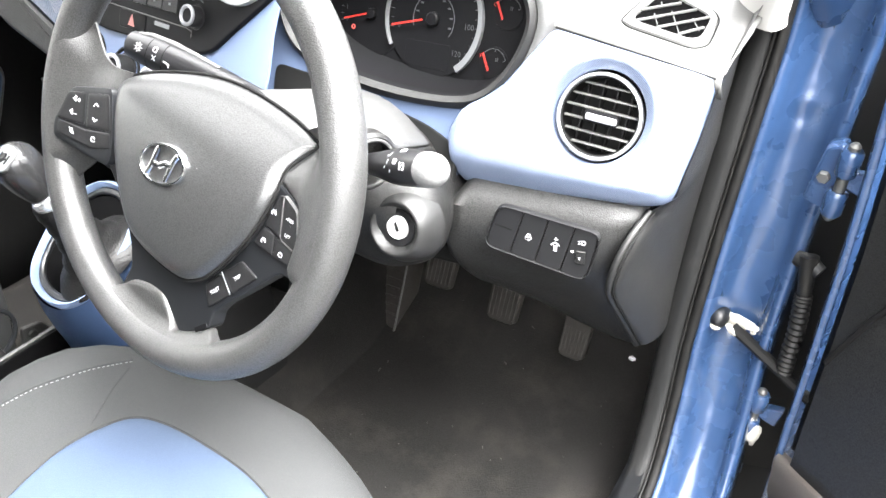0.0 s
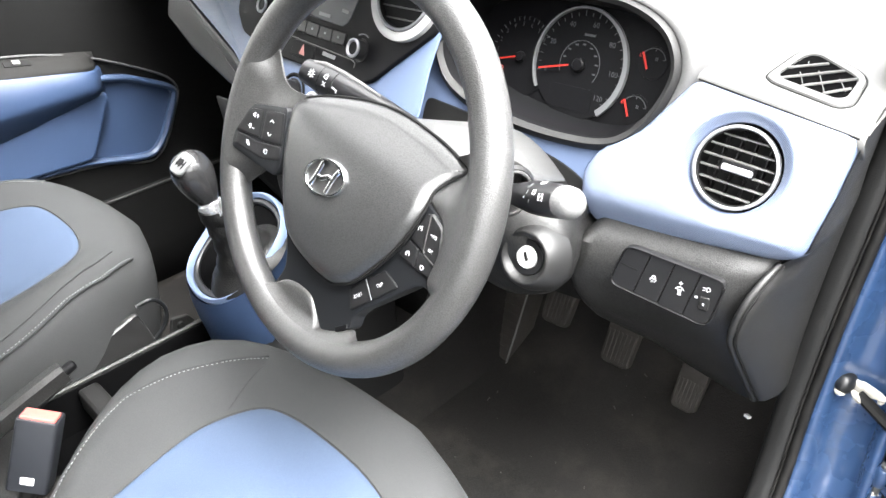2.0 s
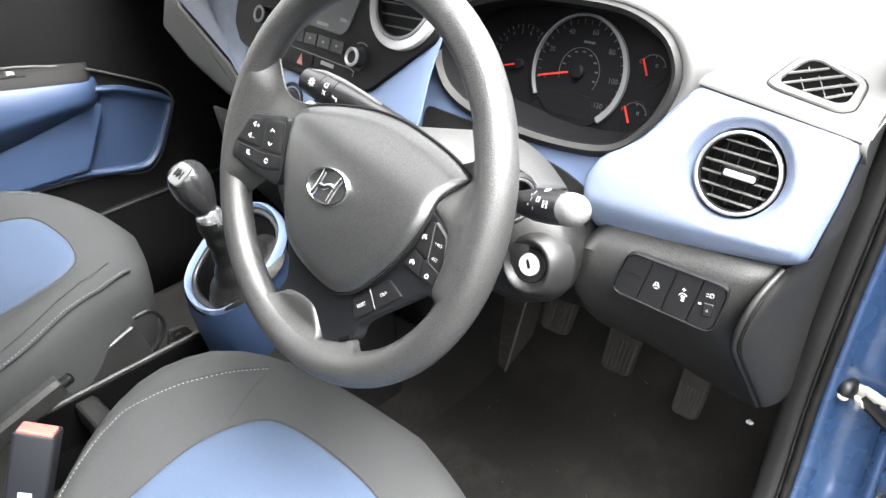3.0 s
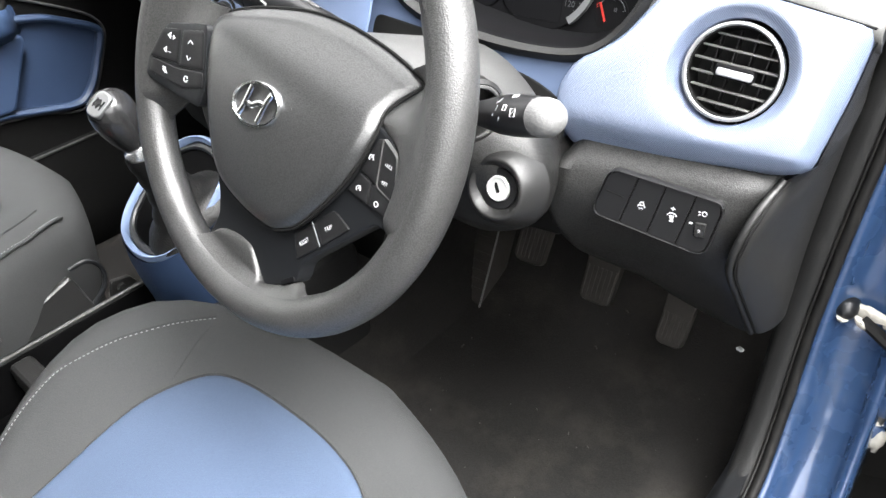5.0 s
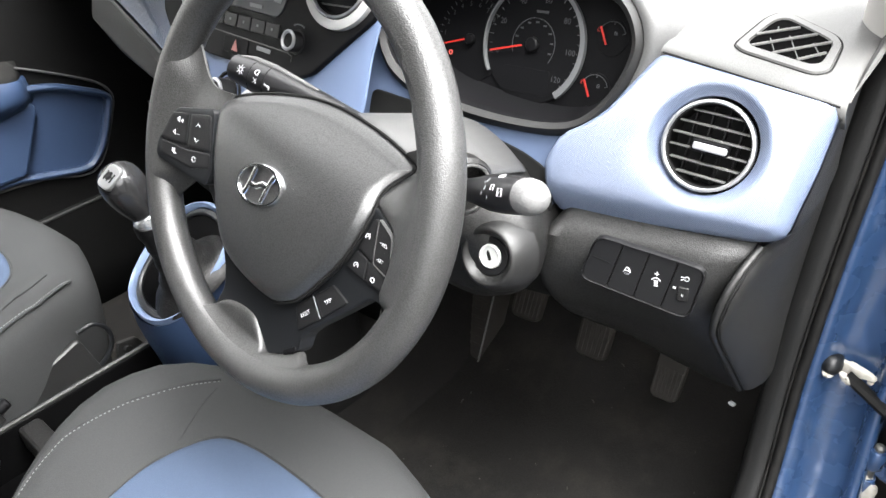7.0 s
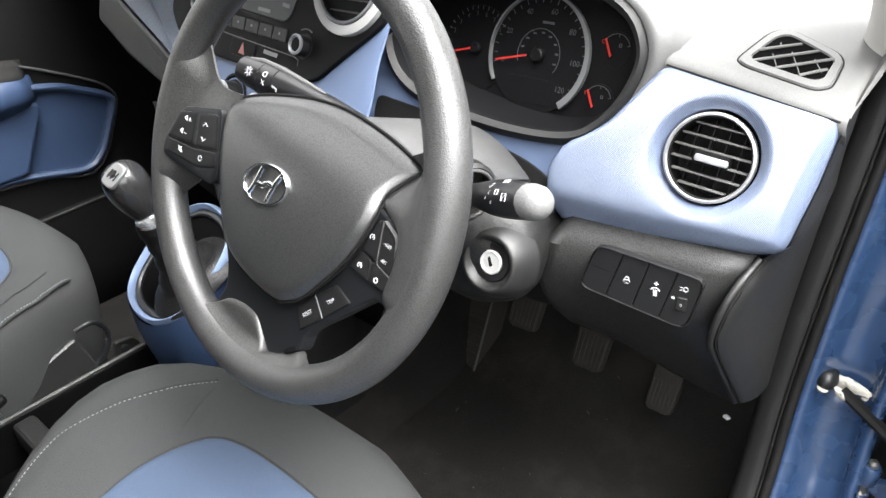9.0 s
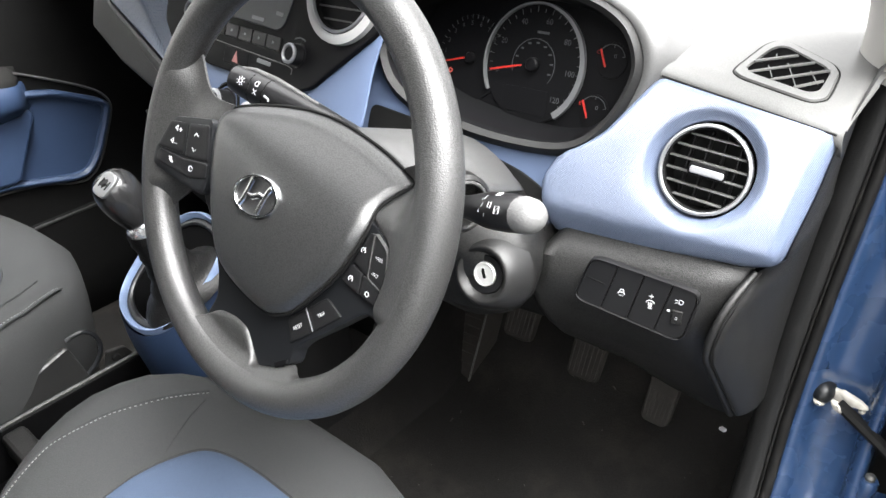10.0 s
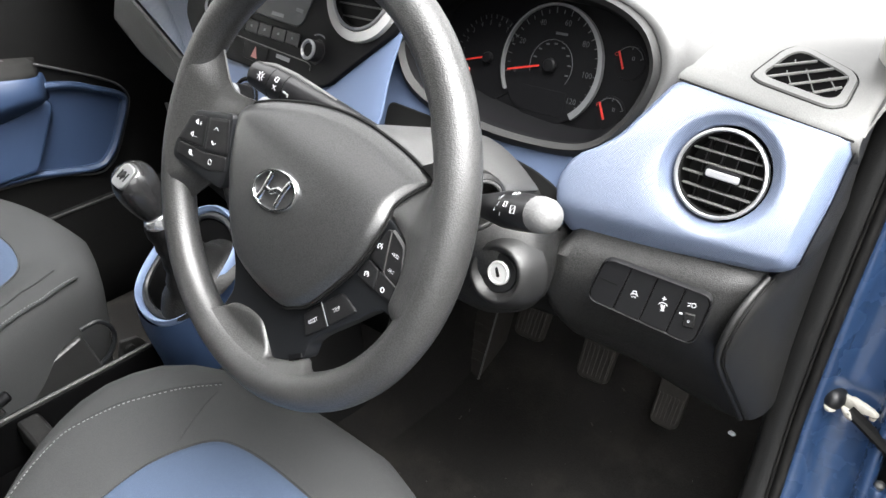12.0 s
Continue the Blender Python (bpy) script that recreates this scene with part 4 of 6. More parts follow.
band("pod_edge", rounded([(0.1320, -0.0475), (0.1145, -0.0405), (0.1140, -0.007), (0.1292, -0.0168), (0.1325, -0.040)], 0.003), rounded([(0.1312, -0.0466), (0.1150, -0.0405), (0.1146, -0.0082), (0.1285, -0.0175), (0.1316, -0.040)], 0.003), pr, HOOD, wheel, 0.002, 0.0003, "pale worn button edge", 0.0014)
strokes("icon", [arc(0.0029, -30, 220, 8), [(0, 0), (0.0025, 0.0035)]], 0.0008, at(pr, 0.106, -0.023), WHITE, c1, 0.0012)
writing("lettering", "+RES", 0.0036, pr, WHITE, c2, 0.1225, -0.0245, 0.0012, radians(-8))
writing("lettering", "-SET", 0.0036, pr, WHITE, c2, 0.1215, -0.0365, 0.0012, radians(-8))
strokes("icon", [arc(0.0029, -30, 220, 8), [(0, 0), (0.002, 0.003)]], 0.0008, at(pr, 0.0985, -0.0465), WHITE, c3, 0.0012)
strokes("icon", [arc(0.0025, 0, 360, 10)], 0.0008, at(pr, 0.117, -0.0520), WHITE, c4, 0.0012)

ct, st = math.cos(radians(38)), math.sin(radians(38))
pt = lambda u, v, w: w_fn(0.0625 + u * ct - v * st, -0.0915 + u * st + v * ct, w - 0.0035)
d1 = button(wheel, rounded([(-0.031, -0.010), (-0.0012, -0.010), (-0.0012, 0.009), (-0.024, 0.009)], 0.003), pt)
d2 = button(wheel, rounded([(0.0012, -0.010), (0.034, -0.009), (0.025, 0.009), (0.0012, 0.009)], 0.003), pt)
strokes("divider", [[(0.0, -0.0095), (0.0, 0.0095)]], 0.0005, pt, GREY_PRINT, d1, 0.0013)
writing("lettering", "RESET", 0.0044, pt, WHITE, d1, -0.0150, -0.001, 0.0012)
writing("lettering", "TRIP", 0.0044, pt, WHITE, d2, 0.0145, -0.001, 0.0012)


# ---- steering column, stalks and lock ----
column = thing("steering_column_cover", W + Vector((0, 0.1, -0.1)), "dark grey plastic steering column cover", "column cover")


def col_ring(s, k, du=0.0, dv=0.0):
    pts = curve_pts([(x, y, 0) for x, y in [(-0.075, 0.030), (0.0, 0.040), (0.048, 0.026), (0.072, 0.006), (0.104, -0.030), (0.106, -0.085), (0.065, -0.112), (0.0, -0.112), (-0.065, -0.105), (-0.100, -0.06), (-0.098, 0.0)]], 5)
    return [w_fn(p.x * k + du, p.y * k + dv, -s) for p in pts]


loft("shroud", [col_ring(0.035, 0.38), col_ring(0.055, 0.42), col_ring(0.10, 0.43), col_ring(0.170, 0.45), col_ring(0.190, 0.58), col_ring(0.207, 0.90), col_ring(0.218, 0.98), col_ring(0.236, 0.985), col_ring(0.250, 0.95), col_ring(0.27, 0.85), col_ring(0.33, 0.80)], CHARCOAL, column, "grained charcoal shroud", closed=True, caps=True, sharp=70)
loft("upper_shroud", [[w_fn(u, 0.046 - 4.5 * u * u - (0.02 if s < 0.05 else 0) + 0.06 * max(0, s - 0.06), -s) for u in (-0.08, -0.06, -0.04, -0.02, 0, 0.02, 0.035, 0.05, 0.06, 0.07, 0.08, 0.088)] for s in (0.03, 0.055, 0.10, 0.16, 0.21)], HOOD, column, "grey top of the shroud", thick=0.004, sharp=60)
l_fn = frame_of((0.428, 0.1475, 0.795), (0.95, 0.16, 0.14), (-0.1, 0.30, 0.9))
lock = thing("ignition_lock", l_fn(0, 0, 0), "silver ignition lock in a dark bezel", "ignition lock")
lathe("bezel", [(0.0400, -0.030), (0.0365, -0.016), (0.0335, -0.0090), (0.0308, -0.0045), (0.0285, -0.0015), (0.0268, -0.0004), (0.0252, -0.0010), (0.0232, -0.0038), (0.0208, -0.0068), (0.0196, -0.0080), (0.0194, -0.020)], l_fn, CHARCOAL_SOFT, lock, "shallow dished charcoal bezel", n=48, sharp=60)
lathe("collar", [(0.0190, -0.018), (0.0190, -0.0078), (0.0183, -0.0072), (0.0130, -0.0070), (0.0122, -0.0100)], l_fn, CHARCOAL_SMOOTH, lock)
lathe("cylinder", [(0.0119, -0.014), (0.0119, -0.0066), (0.0110, -0.0056), (0.0095, -0.0056), (0.0088, -0.0063), (0.0001, -0.0063)], l_fn, material("key_barrel", (0.72, 0.72, 0.71), 0.4, metal=0.6, vary=0.06, vary_scale=120), lock, "bright metal key barrel")
plate("keyway", rect(0.0036, 0.0100, 0.0016), frame_of(l_fn(-0.0008, 0.0008, -0.0060), (0.9, 0.16, 0.45), (-0.45, 0.30, 0.85)), BLACK, lock, 0.002, 0.0002)


def stalk(root, tip, radii, label, up):
    root, tip = Vector(root), Vector(tip)
    ob = thing("control_stalk", root, label, "stalk", "stalks on the column")
    k = len(radii)
    path = [root.lerp(tip, i / (k - 1)) for i in range(k)]
    d = (tip - root).normalized()
    tube("arm", path, radii, STALK, ob, n=18, up=up)
    return ob, d


def wrapped(root, tip, facing, r):
    """fn(s, v, w) on a round stalk: s along it, v round it, w out of it."""
    root, d = Vector(root), (Vector(tip) - Vector(root)).normalized()
    n = Vector(facing)
    n = (n - d * n.dot(d)).normalized()
    m = d.cross(n)
    m = m if m.z > 0 else -m
    return lambda s, v, w=0.0: root + d * s + (n * math.cos(v / r) + m * math.sin(v / r)) * (r + w)


STALK = material("stalk_plastic", (0.012, 0.012, 0.013), 0.32, vary=0.2)
r_root, r_tip = (0.452, 0.105, 0.893), (0.528, 0.083, 0.918)
rs, rd = stalk(r_root, r_tip, [0.009, 0.0105, 0.0125, 0.0145, 0.0150, 0.0146, 0.0138], "black wiper stalk with a grey worn tip", (0, -0.5, 0.85))
tipc = Vector(r_tip)
tube("tip", [tipc, tipc + rd * 0.006, tipc + rd * 0.012, tipc + rd * 0.017, tipc + rd * 0.020, tipc + rd * 0.0215], [0.0136, 0.0136, 0.0127, 0.0102, 0.006, 0.002], material("worn_grey_cap", (0.13, 0.13, 0.13), 0.6, grain=0.6, scale=500, vary=0.2, vary_scale=60, pits=0.3), rs, "grey worn end cap", n=18)
collar_fn = frame_of((0.448, 0.108, 0.892), (0.35, 0.9, 0), (0, 0, 1))
lathe("root_collar", [(0.026, -0.012), (0.026, 0.0), (0.023, 0.003), (0.0195, 0.002), (0.0185, -0.010), (0.001, -0.010)], collar_fn, CHARCOAL, rs)
tube("collar_ring", [collar_fn(p.x, p.y, 0.0026) for p in circle(0.0205, 36)], 0.0016, HOOD, rs, "worn pale ring", n=8, closed=True)
rj = wrapped(r_root, r_tip, (-0.235, -0.722, 0.65), 0.0150)
strokes("icon", [[(0.068, -0.006), (0.0735, -0.006), (0.0735, -0.0005), (0.068, -0.0005), (0.068, -0.006)], [(0.069, -0.005), (0.072, -0.002)]], 0.0003, rj, WHITE, rs, 0.0004)
strokes("icon", [[(0.058, -0.002), (0.0615, -0.002), (0.0615, 0.002), (0.058, 0.002), (0.058, -0.002)]], 0.0003, rj, WHITE, rs, 0.0004)
strokes("icon", [[(0.060, 0.009), (0.064, 0.010), (0.063, 0.014), (0.059, 0.013), (0.060, 0.009)]], 0.0003, rj, WHITE, rs, 0.0004)
for k, (p, q, r) in enumerate(((0.046, -0.006, 0.005), (0.0495, -0.002, 0.001), (0.0495, 0.004, 0.008), (0.0535, -0.009, -0.007))):
    strokes("mark", [[(p, q), (p + 0.001, r)]], 0.0006, rj, GREY_PRINT, rs, 0.0004)

l_root, l_tip = (0.345, 0.106, 0.925), (0.196, 0.080, 0.966)
ls, _ = stalk(l_root, l_tip, [0.007, 0.009, 0.0115, 0.0135, 0.0152, 0.0155, 0.0125], "black light stalk with white symbols", (0, -0.5, 0.85))
li = wrapped(l_root, l_tip, (0.288, -0.784, 0.55), 0.0150)
# Paler ridge puts the sheen along the stalk's top into the colour.
tube("lit_upper_edge", [li(s, 0.0175, r) for s, r in ((0.060, -0.004), (0.085, -0.002), (0.11, 0.0), (0.135, 0.0), (0.150, -0.003))], [0.002, 0.003, 0.0035, 0.003, 0.002], HOOD, ls, "worn grey upper edge with the top sheen in its colour", n=10)
strokes("icon", [arc(0.0019, 0, 360, 8, 0.139, 0.0)] + [[(0.139 + 0.0028 * math.cos(a), 0.0028 * math.sin(a)), (0.139 + 0.0042 * math.cos(a), 0.0042 * math.sin(a))] for a in [k * math.pi / 4 for k in range(8)]], 0.0006, li, WHITE, ls, 0.0010)
strokes("icon", [arc(0.0022, -90, 90, 6, 0.121, 0.0035), [(0.121, 0.0057), (0.1195, 0.0057), (0.1195, 0.0013), (0.121, 0.0013)]], 0.0006, li, WHITE, ls, 0.0010)
strokes("icon", [[(0.1225, -0.002), (0.1190, -0.006)], [(0.1190, -0.002), (0.1225, -0.006)]], 0.0006, li, WHITE, ls, 0.0010)
strokes("icon", [[(0.109, -0.0035), (0.104, -0.0045)], [(0.104, -0.0045), (0.104, -0.0065)]], 0.0016, li, WHITE, ls, 0.0006)
for u in (0.130, 0.1125):
    tube("ring_joint", [li(u, v, 0.0002) for v in (-0.022, -0.016, -0.010, -0.005, 0.0, 0.005, 0.010, 0.016)], 0.0006, BLACK, ls, n=5)


# ---- instrument cluster ----
cluster = thing("instrument_cluster", p5(0.34, 0.93, 0.0), "black instrument cluster with white dials and red needles", "instrument cluster")
face = curve_pts([(0.342 + (x - 0.342) * 0.95, 0.941 + (z - 0.945) * 0.95, 0) for x, z in lip_in], 4)
plate("dial_face", face, p5, DIAL, cluster, 0.004, 0.001)


def dial(cx, cz):
    return lambda u, v, w: p5(cx + u, cz + v * 0.944, w)


sp = dial(0.361, 0.934)
speedo = plate("speedometer", circle(0.060, 48), lambda u, v, w: sp(u, v, w + 0.002), DIAL, cluster, 0.002, 0.0005)
outer = [Vector(p) for p in arc(0.0625, 212, -52, 44)]
inner = [Vector((r * math.cos(radians(a)), r * math.sin(radians(a)))) for r, a in [(0.0605 - 0.0050 * max(0, (i - 18) / 26) , 212 - 264 * i / 44) for i in range(45)]]
verts = [sp(p.x, p.y, 0.006) for p in outer] + [sp(p.x, p.y, 0.006) for p in inner] + [sp(p.x, p.y, 0.001) for p in outer] + [sp(p.x, p.y, 0.001) for p in inner]
faces = []
for i in range(44):
    faces += [[i, i + 1, 46 + i, 45 + i], [i, 90 + i, 91 + i, i + 1], [45 + i, 46 + i, 136 + i, 135 + i]]
solid("silver_arc", verts, faces, material("dull_silver", (0.14, 0.143, 0.147), 0.45, metal=0.4), speedo, "silver crescent round the speedometer")
for k, s in enumerate(("0", "20", "40", "60", "80", "100", "120")):
    a = radians(194 - 39.5 * k)
    writing("numeral", s, 0.0084, sp, DIAL_PRINT, speedo, 0.0455 * math.cos(a), 0.0455 * math.sin(a), 0.003)
strokes("ticks", [[(0.053 * math.cos(radians(194 - 9.875 * k)), 0.053 * math.sin(radians(194 - 9.875 * k))), ((0.0585 if k % 2 == 0 else 0.056) * math.cos(radians(194 - 9.875 * k)), (0.0585 if k % 2 == 0 else 0.056) * math.sin(radians(194 - 9.875 * k)))] for k in range(25)], 0.0008, sp, DIAL_PRINT, speedo, 0.003)
strokes("inner_scale", [arc(0.0265, 200, -35, 20)], 0.0007, sp, DIAL_PRINT, speedo, 0.003)
for k in range(9):
    a = radians(190 - 26 * k)
    strokes("inner_mark", [[(0.0225 * math.cos(a) - 0.001, 0.0225 * math.sin(a)), (0.0225 * math.cos(a) + 0.001, 0.0225 * math.sin(a))]], 0.002, sp, DIAL_PRINT, speedo, 0.003)
strokes("unit_mark", [[(0.000, 0.033), (0.012, 0.033)]], 0.003, sp, DIAL_PRINT, speedo, 0.003)
lathe("hub", [(0.0075, 0.002), (0.0075, 0.006), (0.006, 0.0075), (0.0001, 0.0078)], sp, DIAL, speedo, n=24)
strokes("needle", [[(-0.012, -0.002), (-0.050, -0.0115)]], 0.0022, sp, NEEDLE, speedo, 0.0075, "red needle")
plate("display", rect(0.058, 0.026, 0.002), lambda u, v, w: sp(u - 0.004, v - 0.037, w + 0.0024), DIAL, speedo, 0.002, 0.0002)

tc_ = dial(0.278, 0.930)
tach = plate("rev_counter", circle(0.046, 40), lambda u, v, w: tc_(u, v, w + 0.0012), DIAL, cluster, 0.001, 0.0003)
for k in range(9):
    a = radians(195 - 19.5 * k)
    writing("numeral", str(k), 0.0072, tc_, DIAL_PRINT, tach, 0.037 * math.cos(a), 0.037 * math.sin(a), 0.003)
strokes("ticks", [[(0.042 * math.cos(radians(195 - 9.75 * k)), 0.042 * math.sin(radians(195 - 9.75 * k))), (0.0455 * math.cos(radians(195 - 9.75 * k)), 0.0455 * math.sin(radians(195 - 9.75 * k)))] for k in range(17)], 0.0008, tc_, DIAL_PRINT, tach, 0.003)
strokes("needle", [[(-0.006, -0.001), (-0.036, -0.009)]], 0.0020, tc_, NEEDLE, tach, 0.0075, "red needle")
lathe("hub", [(0.006, 0.002), (0.006, 0.005), (0.005, 0.0065), (0.0001, 0.0068)], tc_, DIAL, tach, n=20)
strokes("warning_light", [arc(0.0022, 0, 360, 8, -0.026, -0.017)], 0.0012, tc_, RED, tach, 0.003)
for cx, cz, s in ((0.449, 0.950, "C"), (0.440, 0.902, "E")):
    g = dial(cx, cz)
    gauge = plate("small_gauge", circle(0.017, 24), lambda u, v, w, g=g: g(u, v, w + 0.001), DIAL, cluster, 0.001, 0.0003)
    strokes("scale", [arc(0.0150, 150, 20, 10)] + [[(0.0125 * math.cos(radians(a)), 0.0125 * math.sin(radians(a))), (0.015 * math.cos(radians(a)), 0.015 * math.sin(radians(a)))] for a in (150, 85, 20)], 0.0008, g, DIAL_PRINT, gauge, 0.003)
    strokes("needle", [[(-0.004, -0.006), (-0.0115, 0.0085)]], 0.0024, g, NEEDLE, gauge, 0.005, "red needle")
    strokes("icon", [[(0.003, 0.003), (0.003, 0.006), (0.005, 0.006), (0.005, 0.003), (0.003, 0.003)]], 0.0006, g, DIAL_PRINT, gauge, 0.003)
    writing("lettering", s, 0.005, g, NEEDLE, gauge, -0.015, 0.006, 0.003)


# ---- switches beside the column ----
def p2(x, z, w=0.0):
    return Vector((x, 0.234 + 0.2 * (x - 0.527) + 0.1 * (z - 0.769), z)) + Vector((0.2, -1, 0.1)).normalized() * (w + 0.0065)


panel = thing("switch_panel", p2(0.54, 0.77, -0.01), "black four-switch panel with white symbols in the lower dash", "switch panel")
tl, tr, br, bl = Vector((0.497, 0.802)), Vector((0.599, 0.788)), Vector((0.588, 0.733)), Vector((0.482, 0.753))
frame_o = rounded([bl, br, tr, tl], 0.012, 6)
frame_i = rounded([bl + Vector((0.0016, 0.0014)), br + Vector((-0.0014, 0.0016)), tr + Vector((-0.0018, -0.0014)), tl + Vector((0.001, -0.0018))], 0.011, 6)
band("bezel", frame_o, frame_i, p2, CHARCOAL_SMOOTH, panel, 0.006, 0.0006, high=0.0012)
plate("backing", frame_i, lambda u, v, w: p2(u, v, w - 0.0024), BLACK, panel, 0.003, 0.0003)
cuts_t = [0.0, 0.255, 0.500, 0.760, 1.0]
cuts_b = [0.0, 0.255, 0.505, 0.755, 1.0]
a0, a1, b0, b1_ = Vector(bl) + Vector((0.0016, 0.0014)), br + Vector((-0.0014, 0.0016)), tl + Vector((0.001, -0.0018)), tr + Vector((-0.0018, -0.0014))
switches = []
for k in range(4):
    g = 0.006
    q = [a0.lerp(a1, cuts_b[k] + g), a0.lerp(a1, cuts_b[k + 1] - g), b0.lerp(b1_, cuts_t[k + 1] - g), b0.lerp(b1_, cuts_t[k] + g)]
    pts = []
    for i in range(4):
        corner = (k == 0 and i in (0, 3)) or (k == 3 and i in (1, 2))
        r = 0.011 if corner else 0.0018
        p, pa, pb = q[i], q[i - 1], q[(i + 1) % 4]
        p0, p1_ = p + (pa - p).normalized() * r, p + (pb - p).normalized() * r
        pts += [(1 - t) ** 2 * p0 + 2 * t * (1 - t) * p + t * t * p1_ for t in (0, 0.25, 0.5, 0.75, 1)]
    switches.append(plate("switch" if k else "blank", pts, p2, CHARCOAL_SMOOTH, panel, 0.005, 0.0005))
strokes("slot", [[(0.4945, 0.7790), (0.5115, 0.7755)]], 0.0012, p2, BLACK, switches[0], 0.0004)
s1 = lambda u, v, w: p2(0.5285 + 0.75 * u, 0.7705 + 0.75 * v, w)
strokes("icon", [[(-0.003, 0.001), (0.003, 0.001), (0.002, 0.005), (-0.001, 0.005), (-0.003, 0.001)], [(-0.003, 0.001), (-0.004, -0.001)], [(0.003, 0.001), (0.004, -0.001)]], 0.0012, s1, WHITE, switches[1])
writing("lettering", "OFF", 0.0036, s1, WHITE, switches[1], 0.0, -0.0035)
s2 = lambda u, v, w: p2(0.5555 + 0.8 * u, 0.7665 + 0.8 * v, w)
strokes("icon", [[(-0.0015, 0.0095), (0.0025, 0.0095)], [(0.0005, 0.0075), (0.0005, 0.0115)], arc(0.0052, 25, 155, 8, 0, -0.001), [(-0.0015, -0.006), (0.0020, -0.006)], [(0, 0.001), (0.0008, -0.004)], [(-0.002, 0.001), (-0.0008, -0.004)], [(0.002, 0.001), (0.0015, -0.004)]], 0.0011, s2, WHITE, switches[2])
s3 = lambda u, v, w: p2(0.5815 + u, 0.765 + v, w)
s4 = lambda u, v, w: p2(0.5805 + 0.72 * u, 0.767 + 0.72 * v, w)
strokes("icon", [arc(0.0030, -90, 90, 8, 0.002, 0.011), [(0.002, 0.014), (0.0, 0.013), (0.0, 0.009), (0.002, 0.008)], [(-0.002, 0.0125), (-0.0045, 0.0125)], [(-0.002, 0.0095), (-0.0045, 0.0085)]], 0.0009, s4, WHITE, switches[3])
plate("thumbwheel", rect(0.0090, 0.0135, 0.001), lambda u, v, w: s3(u - 0.001, v - 0.0055, w + 0.0030 - 30 * v * v), CHARCOAL, switches[3], 0.004, 0.0006)
writing("numeral", "0", 0.0045, s3, WHITE, switches[3], -0.001, -0.0055, 0.0036)
strokes("mark", [[(-0.0098, -0.001), (-0.0088, -0.001)]], 0.0022, s3, WHITE, switches[3])


# ---- centre stack ----
def ps(x, z, w=0.0):
    n = Vector((0, -1, 0.5)).normalized()
    return Vector((x, 0.194 + 0.5 * (z - 0.93), z)) + n * w


# Darker blue here too, for the shade on the centre panel.
plate("centre_blue_panel", rounded([(-0.110, 1.04), (-0.112, 0.95), (-0.118, 0.87), (-0.10, 0.82), (0.12, 0.82), (0.235, 0.85), (0.246, 0.90), (0.244, 0.945), (0.250, 0.99), (0.250, 1.04)], 0.01), lambda u, v, w: ps(u, v, w - 0.006), BLUE_SHADED, dash, 0.0025, 0.0012, "blue centre panel", [(0.9, 0.0), (0.75, 0.0), (0.5, 0.0), (0.2, 0.0)])
stack = thing("centre_stack", ps(0.05, 0.95, -0.02), "glossy black centre stack with radio and controls", "centre stack")
plate("fascia", rounded([(-0.162, 1.05), (-0.152, 0.955), (-0.128, 0.932), (-0.095, 0.925), (-0.035, 0.915), (0.06, 0.9115), (0.138, 0.9105), (0.162, 0.917), (0.195, 0.942), (0.247, 0.98), (0.247, 1.05)], 0.008), ps, BLACK_GLOSS, stack, 0.02, 0.002)
plate("radio_display", rounded([(-0.03, 1.04), (-0.012, 0.971), (0.09, 0.965), (0.100, 0.972), (0.118, 1.03)], 0.005), lambda u, v, w: ps(u, v, w + 0.0015), material("display_glass", (0.030, 0.033, 0.036), 0.4, vary=0.1, spec=0.25), stack, 0.003, 0.001, "grey glassy display")
strokes("menu_mark", [[(0.040, 0.974), (0.060, 0.973)]], 0.0045, ps, GREY_PRINT, stack, 0.0022)
strokes("menu_mark", [[(0.084, 0.982), (0.094, 0.981)]], 0.0045, ps, GREY_PRINT, stack, 0.0022)
for k in range(6):
    x = -0.066 + 0.0275 * k + 0.0015
    z = 0.9585 - 0.0012 * (k - 2) - 0.002
    o = rounded([(x, z - 0.0065), (x + 0.026, z - 0.0077), (x + 0.026, z + 0.0058), (x, z + 0.007)], 0.0015)
    bt = plate("preset_button", o, lambda u, v, w: ps(u, v, w + 0.0018), CHARCOAL_SMOOTH, stack, 0.004, 0.0008)
    strokes("mark", [[(x + 0.0125, z), (x + 0.0135, z)]], 0.003, ps, GREY_PRINT, bt, 0.0023)
strokes("trim_line", [[(-0.05, 0.9445), (0.118, 0.9335), (0.127, 0.931), (0.127, 0.926)]], 0.0013, ps, EDGE_GREY, stack, 0.0014)
hz = plate("hazard_button", rounded([(-0.005, 0.922), (0.045, 0.919), (0.045, 0.937), (-0.005, 0.940)], 0.003), lambda u, v, w: ps(u, v, w + 0.0012), BLACK_GLOSS, stack, 0.003, 0.0008)
solid("hazard_triangle", [ps(0.0135, 0.9245, 0.0018), ps(0.0255, 0.9235, 0.0018), ps(0.0195, 0.936, 0.0018), ps(0.0135, 0.9245, 0.001), ps(0.0255, 0.9235, 0.001), ps(0.0195, 0.936, 0.001)], [[0, 1, 2], [5, 4, 3], [0, 3, 4, 1], [1, 4, 5, 2], [2, 5, 3, 0]], material("pale_red", (0.26, 0.10, 0.09), 0.5), hz, "red triangle")
strokes("airbag_mark", [[(0.064, 0.932), (0.086, 0.9305)]], 0.005, ps, GREY_PRINT, stack, 0.0014)


